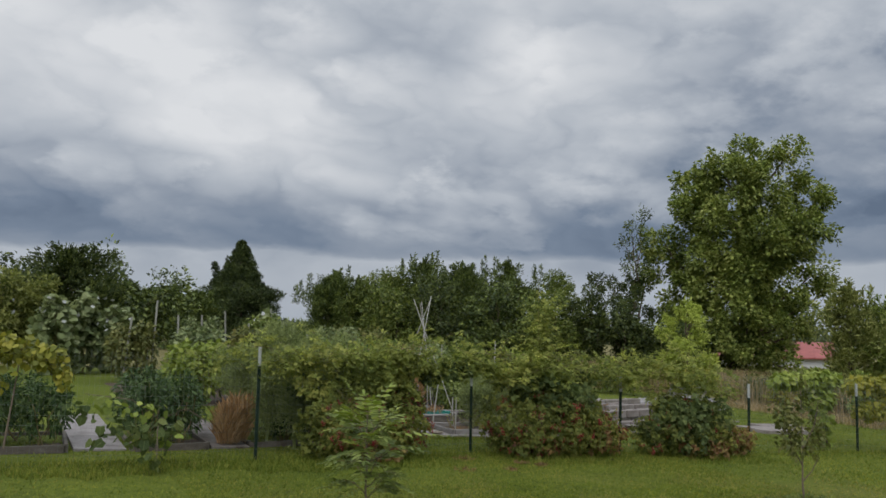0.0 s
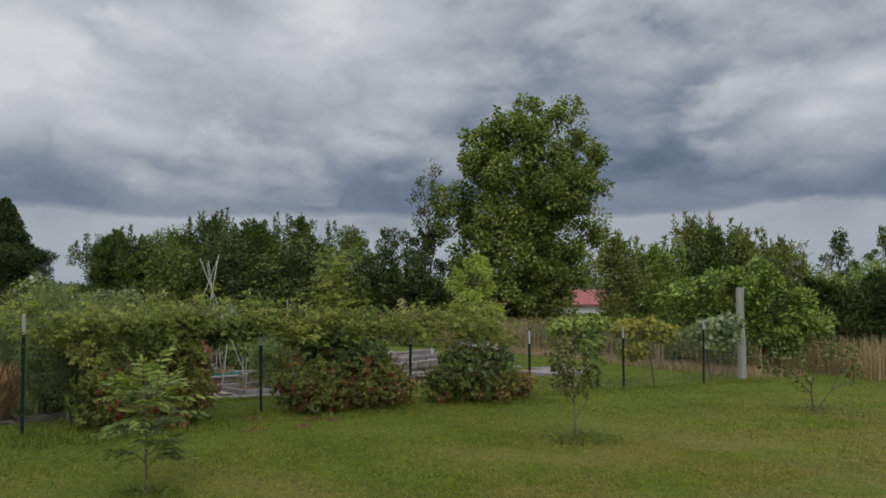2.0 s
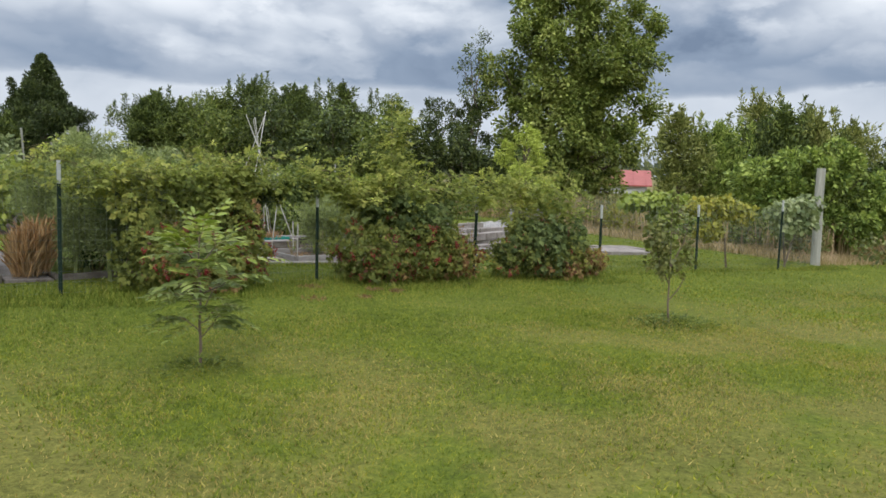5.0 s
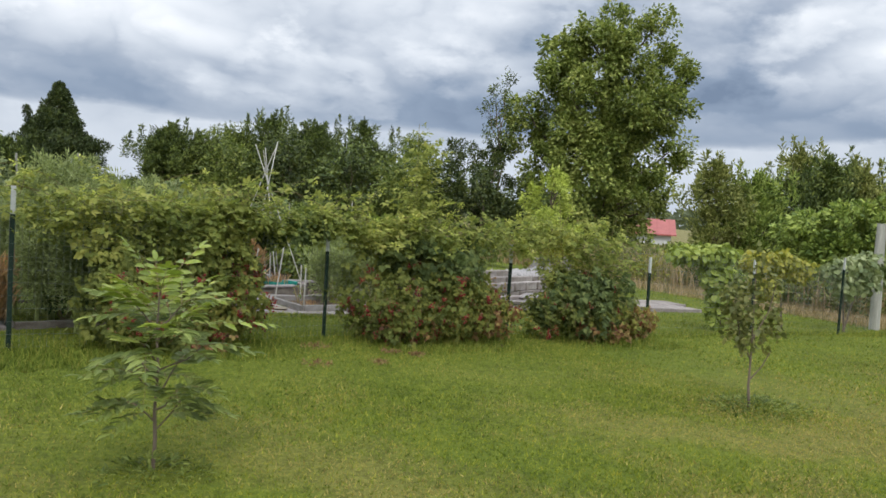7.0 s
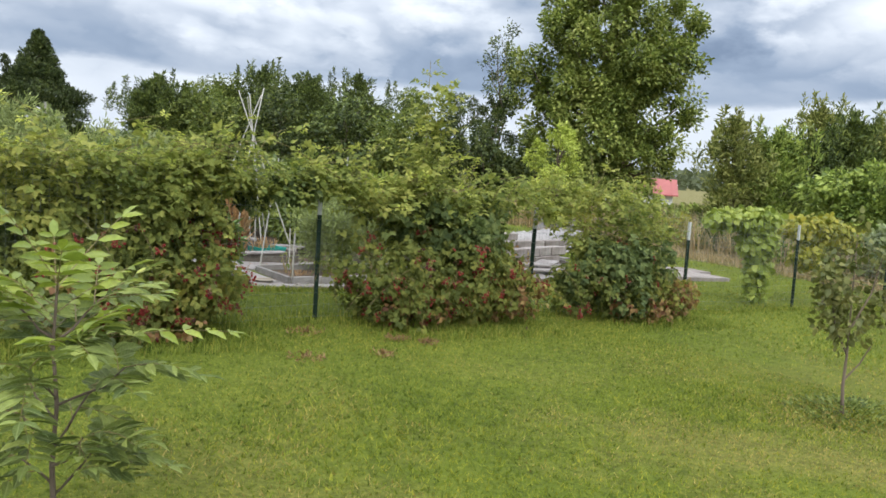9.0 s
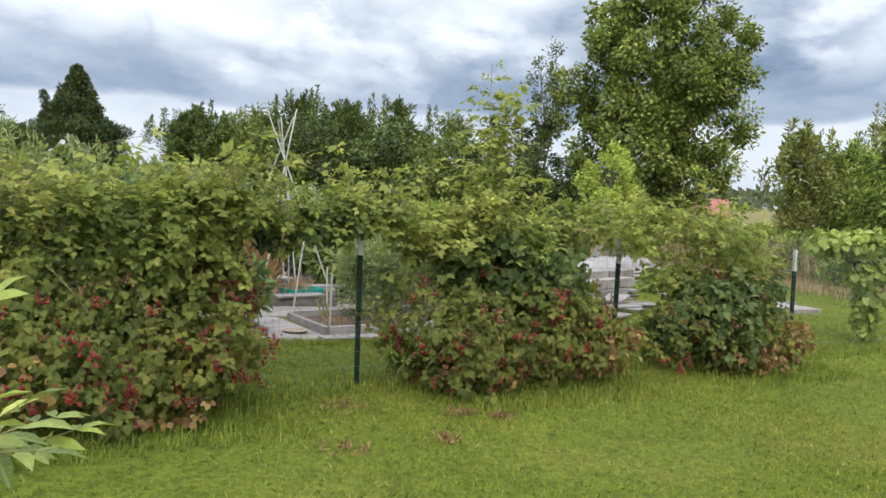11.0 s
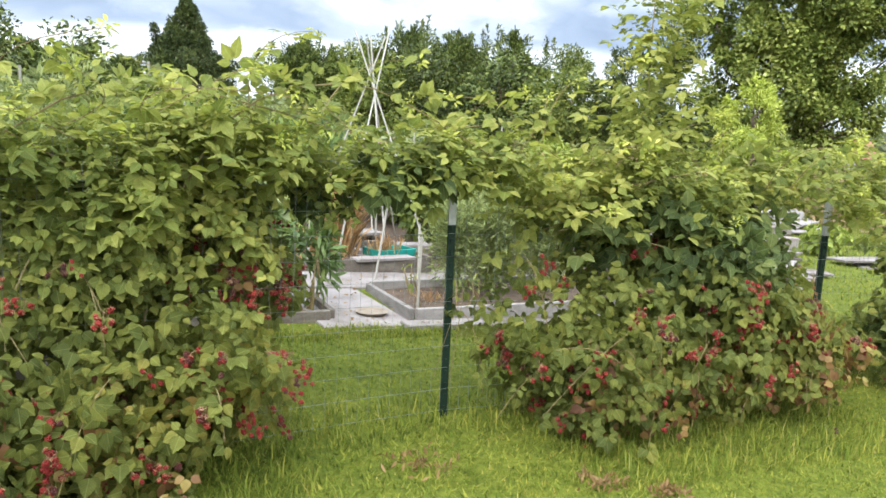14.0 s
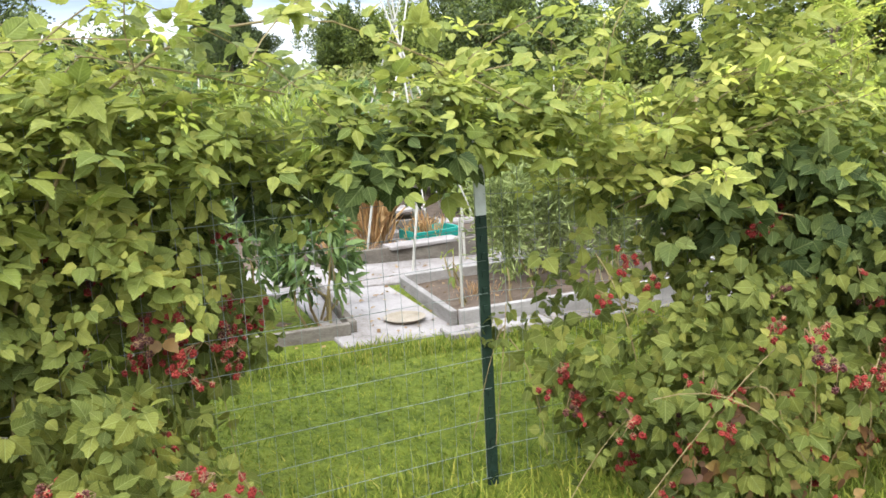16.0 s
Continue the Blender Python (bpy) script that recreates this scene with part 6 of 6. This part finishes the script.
for k, (x, y, h, w) in enumerate([(-0.35, 2.1, 0.72, 0.5), (0.0, 1.98, 0.62, 0.42), (-0.85, 2.2, 0.7, 0.55), (-3.55, 1.0, 0.8, 0.62), (-3.95, 1.05, 0.8, 0.62), (-3.5, 1.6, 0.85, 0.62), (-3.95, 1.75, 0.9, 0.65), (-5.1, 1.0, 0.75, 0.7), (-5.7, 1.0, 0.85, 0.8), (-6.3, 1.0, 0.85, 0.8), (-5.35, 1.55, 0.8, 0.7), (-1.75, 1.2, 0.62, 0.5), (-2.2, 1.15, 0.6, 0.5), (-1.3, 1.3, 0.6, 0.5)]):
    pepper(x, y, h, w, 400 + k, L_PEPPER if x > -1 else L_DEEPPEPPER, 700 if x > -1 else 1100, 0.1 if x > -1 else 0.085)


def fern(x, y, h, w, n, seed, mat=L_FERN):
    """Feathery asparagus: arching stems with needle-fine leaves."""
    rng = np.random.default_rng(seed)
    t = thing("asparagus_fern", x, y, "feathery blue-green asparagus fern in a garden bed", "plant", "asparagus ferns")
    P, W = [], []
    bm = bmesh.new()
    for k in range(26):
        a = rng.uniform(0, 6.28)
        e = np.array((math.cos(a), math.sin(a), 0)) * w * 0.5 * rng.uniform(0.2, 1.0)
        hh = h * rng.uniform(0.65, 1.05)
        pts = np.array([np.array((0, 0, 0)) + e * f ** 1.8 + np.array((0, 0, hh * math.sin(1.45 * f) / math.sin(1.45))) + rng.normal(size=3) * 0.01 for f in np.linspace(0, 1, 7)])
        tube(bm, pts, 0.005, 0.002, 4)
        m = n // 26
        f = rng.uniform(0.25, 1.0, m) * 6
        i = np.minimum(f.astype(int), 5)
        q = pts[i] + (pts[i + 1] - pts[i]) * (f - i)[:, None]
        o = rng.normal(size=(m, 3)) * 0.10 * (1.25 - f / 6)[:, None]
        P.append(q + o), W.append(unit(o + (0, 0, 0.04)) + rng.normal(size=(m, 3)) * 0.4)
    link("stem", bm, L_FERN, t)
    P, W = np.concatenate(P), np.concatenate(W)
    tv = T_CARD[0] * (0.28, 1, 1)
    link("foliage", leaves("fern", P, W, rng.normal(size=P.shape), rng.uniform(0.03, 0.08, len(P)), (tv, T_CARD[1])), mat, t)


for k, (x, y, h, w, n) in enumerate([(-2.5, 0.85, 1.15, 0.8, 7000), (-2.3, 1.15, 1.5, 1.1, 9000), (-1.85, 1.0, 1.4, 1.1, 8000), (-2.55, 1.5, 1.15, 1.2, 8000), (-2.0, 1.7, 1.2, 1.3, 9000), (-2.45, 2.1, 1.1, 1.3, 7000), (-1.5, 2.1, 1.0, 1.2, 6000), (2.4, 3.4, 0.95, 0.8, 4500), (3.0, 3.4, 0.9, 0.8, 4000), (2.1, 3.7, 0.9, 0.6, 2500), (1.3, 2.25, 0.72, 0.6, 3200), (1.65, 2.3, 0.8, 0.6, 3200), (2.05, 2.2, 0.75, 0.6, 3000), (-2.25, 0.5, 1.25, 0.9, 7000), (-1.75, 0.55, 1.15, 0.8, 5500)]):
    fern(x, y, h, w, n, 430 + k)


def straw(x, y, h, w, n, seed, label="withered tan stalks standing in a garden bed"):
    rng = np.random.default_rng(seed)
    t = thing("withered_plant", x, y, label, "plant", "withered plants")
    a, q = rng.uniform(0, 6.28, n), w * 0.5 * rng.uniform(0, 1, n)
    P = np.stack([np.cos(a) * q * 0.6, np.sin(a) * q * 0.6, rng.uniform(0, h * 0.55, n)], -1)
    W = np.stack([np.cos(a) * 0.25, np.sin(a) * 0.25, 1 + 0 * a], -1) + rng.normal(size=(n, 3)) * 0.2
    tv = T_LANCE[0] * (0.11, 1, 1)
    link("foliage", leaves("straw", P, W, rng.normal(size=(n, 3)), h * rng.uniform(0.2, 0.5, n), (tv, T_LANCE[1])), L_DRY, t)


straw(-3.0, 0.85, 0.62, 0.42, 1000, 441)
straw(-2.85, 0.95, 0.72, 0.4, 700, 442)
straw(0.95, 3.75, 0.85, 0.4, 700, 443)
straw(1.3, 3.6, 0.3, 0.5, 260, 444)
straw(0.6, 3.65, 0.35, 0.5, 260, 445)
straw(0.7, 3.5, 0.14, 0.6, 300, 446, "orange-brown straw mulch in a garden bed")
straw(1.15, 3.5, 0.13, 0.6, 300, 447, "orange-brown straw mulch in a garden bed")
straw(1.0, 2.1, 0.12, 0.5, 160, 448, "orange-brown straw mulch in a garden bed")
for k, (x, y) in enumerate([(0.85, 1.95), (1.1, 1.8), (1.4, 2.1), (0.95, 2.3), (1.7, 1.8), (2.0, 2.1), (1.55, 2.35)]):
    plant("seedling", "small green seedling in a weedy bed", x, y, [(0, 0, 0.2, 0.1, 0.1, 0.1, 50)], (L_MID, L_LIME)[k % 2], 0.06, 560 + k, T_LANCE, 3, group="seedlings in the bed")
BUSHES = [
    # x, y, height, width, leaf tone, count
    (-1.4, 5.2, 1.15, 1.3, L_MID, 1600), (-2.4, 5.8, 1.1, 1.3, L_LIME, 1500), (-0.3, 5.8, 1.2, 1.2, L_PEPPER, 1400), 
    (-1.9, 8.2, 1.3, 1.2, L_GREY, 1300), (-0.6, 8.6, 1.35, 1.2, L_OLIVE, 1300), (0.6, 9.2, 1.3, 1.2, L_MID, 1300), (-3.0, 9.8, 1.3, 1.1, L_OLIVE, 1200), (-1.4, 10.4, 1.5, 1.1, L_GREY, 1200), (0.2, 11.0, 1.6, 1.1, L_MID, 1200),
    (2.8, 6.2, 0.95, 1.4, L_MID, 1500), (4.0, 6.4, 0.9, 1.3, L_LIME, 1300), (3.4, 8.2, 1.2, 1.4, L_GREY, 1200), (4.9, 9.2, 1.2, 1.5, L_MID, 1300), (1.9, 7.4, 1.2, 1.2, L_PEPPER, 1200), (6.2, 9.8, 1.2, 1.5, L_OLIVE, 1200), (2.0, 10.5, 1.5, 1.4, L_GREY, 1200), (8.3, 11.5, 1.2, 1.8, L_LIME, 1300), (10.5, 12.5, 1.2, 1.8, L_OLIVE, 1300), (4.4, 4.4, 0.5, 0.9, L_MID, 500), (0.3, 4.7, 0.55, 0.8, L_GREY, 420), (1.1, 5.5, 0.65, 0.9, L_LIME, 420), (2.5, 4.8, 0.6, 0.9, L_MID, 450), (0.8, 6.4, 0.8, 1.0, L_OLIVE, 450), (3.3, 5.2, 0.7, 0.9, L_BROAD, 420), (8.6, 4.6, 0.4, 0.8, L_LIME, 300), (12.3, 12.0, 1.0, 2.0, L_MID, 1200), (6.6, 12.8, 1.4, 2.2, L_MID, 1400), (3.6, 13.0, 1.5, 2.2, L_OLIVE, 1400),
]
for k, (x, y, h, w, mat, n) in enumerate(BUSHES):
    plant("vegetable_plant", "leafy green vegetable plants in the garden rows", x, y, [(0, 0, h * 0.5, w / 2, w * 0.45, h * 0.45, n), (0.2 * w, 0, h * 0.8, w * 0.22, w * 0.22, h * 0.22, n // 4), (-0.22 * w, 0.1, h * 0.75, w * 0.2, w * 0.2, h * 0.25, n // 4)], mat, 0.12, 460 + k, T_SMALL, 4, group="vegetable rows")
# scrub behind the side fence
for k, (x, y, h, w) in enumerate([(15.0, 1.9, 0.9, 1.4), (15.3, 3.3, 1.0, 1.6), (15.1, 4.8, 0.9, 1.5), (15.6, 6.2, 1.1, 1.6), (15.2, 7.6, 0.9, 1.6), (15.8, 9.0, 1.0, 1.8), (16.6, 4.4, 1.2, 1.8), (16.9, 7.0, 1.2, 2.0), (17.6, 9.6, 1.1, 2.0), (14.4, 10.6, 0.9, 1.8)]):
    plant("scrub_bush", "tangled olive-green scrub behind the wire fence", x, y, [(0, 0, h * 0.45, w / 2, w * 0.5, h * 0.45, 1300), (0.2 * w, 0, h * 0.85, w * 0.2, w * 0.2, h * 0.25, 260), (-0.25 * w, 0.1, h * 0.75, w * 0.2, w * 0.2, h * 0.3, 260)], (L_OLIVE, L_FEATHER, L_BROAD, L_OLIVE, L_YELLOW)[k % 5], 0.1, 540 + k, T_SMALL, 4, droop=0.5, category="bush", group="scrub behind the fence")
# tall flowering okra, with pale blossoms
for k, (x, y, h) in enumerate([(-4.5, 11.6, 1.75), (-3.8, 12.2, 1.9), (-3.1, 12.4, 1.6), (0.9, 13.0, 1.7)]):
    plant("okra_plant", "tall green okra with pale blossoms", x, y, [(0, 0, h * 0.5, 0.45, 0.45, h * 0.5, 700), (0, 0, h * 0.85, 0.25, 0.25, h * 0.2, 150)], L_GREY, 0.16, 500 + k, T_LOBED, 5, group="okra plants")
    rng = np.random.default_rng(510 + k)
    for j in range(9):
        bm = bmesh.new()
        for q in range(5):
            m = pose(0, 0, 0, 0, 0, 72 * q) @ pose(0, 0.028, 0.01, 35, 0, 0)
            bmesh.ops.create_circle(bm, cap_ends=True, segments=6, radius=0.03, matrix=m)
        t = bpy.data.objects["okra_plant" if k == 0 else "okra_plant.%03d" % k]
        ob = link("blossom", bm, TIP_WHITE, t)
        ob.matrix_basis = pose(rng.normal() * 0.3, rng.normal() * 0.3 - 0.15, h * rng.uniform(0.6, 1.02), rng.uniform(20, 70), 0, rng.uniform(0, 360))

# ---- dry meadow, long grass, lawn ----


def arching(name, label, n, place, h0, h1, w, mat, seed, lean=0.35, kind="stuff", category="grass"):
    """Long grass in arching strips of three joints."""
    rng = np.random.default_rng(seed)
    x, y = place(rng, n)
    n = len(x)
    z = ground_np(x, y) - 0.01
    a, h = rng.uniform(0, 2 * np.pi, n), rng.uniform(h0, h1, n)
    l = h * lean * rng.uniform(0.2, 1.3, n)
    d = np.stack([np.cos(a), np.sin(a), 0 * a], -1)
    s = np.stack([-np.sin(a), np.cos(a), 0 * a], -1) * (w * rng.uniform(0.6, 1.3, n))[:, None]
    b = np.stack([x, y, z], -1)
    up = np.array((0, 0, 1.0))
    m1 = b + d * (l * 0.25)[:, None] + up * (h * 0.55)[:, None]
    tip = b + d * l[:, None] + up * h[:, None]
    V = np.stack([b - s, b + s, m1 + s * 0.8, m1 - s * 0.8, tip], 1).reshape(-1, 3)
    k = np.arange(n)[:, None] * 5
    F = np.concatenate([k + (0, 1, 2), k + (0, 2, 3), k + (3, 2, 4)])
    ob = link(name, np_mesh(name, V, F), mat)
    return tagged(ob, label, category, kind=kind)


def area(x0, x1, y0, y1, test=None):
    def f(rng, n):
        x, y = rng.uniform(x0, x1, n), rng.uniform(y0, y1, n)
        if test:
            ok = test(x, y)
            x, y = x[ok], y[ok]
        return x, y
    return f


arching("dry_meadow", "tall dry tan meadow grass behind the garden", 34000, area(5, 34, 10, 30, lambda x, y: (y > 14) | (x > 14.5)), 0.4, 0.95, 0.016, L_FIELD, 601)
arching("dry_meadow", "tall dry tan meadow grass beyond the yard", 60000, area(14.6, 42, -14, 12, lambda x, y: (x > 17.3 + 0.6 * np.sin(y)) | (y > 1.5)), 0.6, 1.2, 0.014, L_FIELD, 602)
arching("long_grass", "uncut green grass along the foot of the fence", 17000, area(-7, 13.5, -0.32, 0.3, lambda x, y: np.abs(y - np.interp(x, [p[0] for p in POSTS], [p[1] for p in POSTS])) < 0.22), 0.03, 0.1, 0.003, BLADE, 603, 0.9)
arching("long_grass", "uncut green grass between the fence and the mown lawn", 15000, area(-7, -2.3, -1.15, -0.1, lambda x, y: y > -0.85 + 0.15 * np.sin(3 * x) + 0.08 * np.sin(11 * x)), 0.03, 0.085, 0.0035, BLADE, 607, 0.9)
arching("long_grass", "uncut green grass along the edge of the garden beds", 7000, area(-1.6, 2.7, 1.25, 1.56, lambda x, y: y < 1.5 + 0.05 * np.sin(9 * x)), 0.025, 0.065, 0.003, BLADE, 608, 0.8)
arching("long_grass", "uncut weedy grass along the side fence", 9000, area(13.4, 16.5, 0.5, 11), 0.1, 0.3, 0.008, L_FIELD, 604, 0.9)
arching("long_grass", "uncut green grass round the feet of the brambles", 9000, area(-2.6, 5.0, -0.95, -0.15, lambda x, y: (np.abs(x + 1.7) < 0.95) | (np.abs(x - 1.25) < 0.95) | (np.abs(x - 4.0) < 1.0)), 0.035, 0.1, 0.003, BLADE, 606, 0.8)
arching("corn_leaves", "long arching green leaves in the garden rows", 500, area(-0.8, 1.6, 6.2, 7.4), 0.8, 1.5, 0.02, L_LIME, 605, 0.7)
blades("lawn_grass", -4.0, 3.0, -6.0, 1.5, 3200, 0.008, 0.03, 0.0036, "short mown green lawn grass", lean=1.3)
blades("lawn_grass", -8.0, 8.0, -9.5, 1.6, 640, 0.01, 0.034, 0.006, "short mown green lawn grass", lean=1.2)
blades("lawn_grass", 4.0, 17.0, -9.0, 8.0, 260, 0.015, 0.045, 0.009, "short mown green lawn grass", lean=1.0)
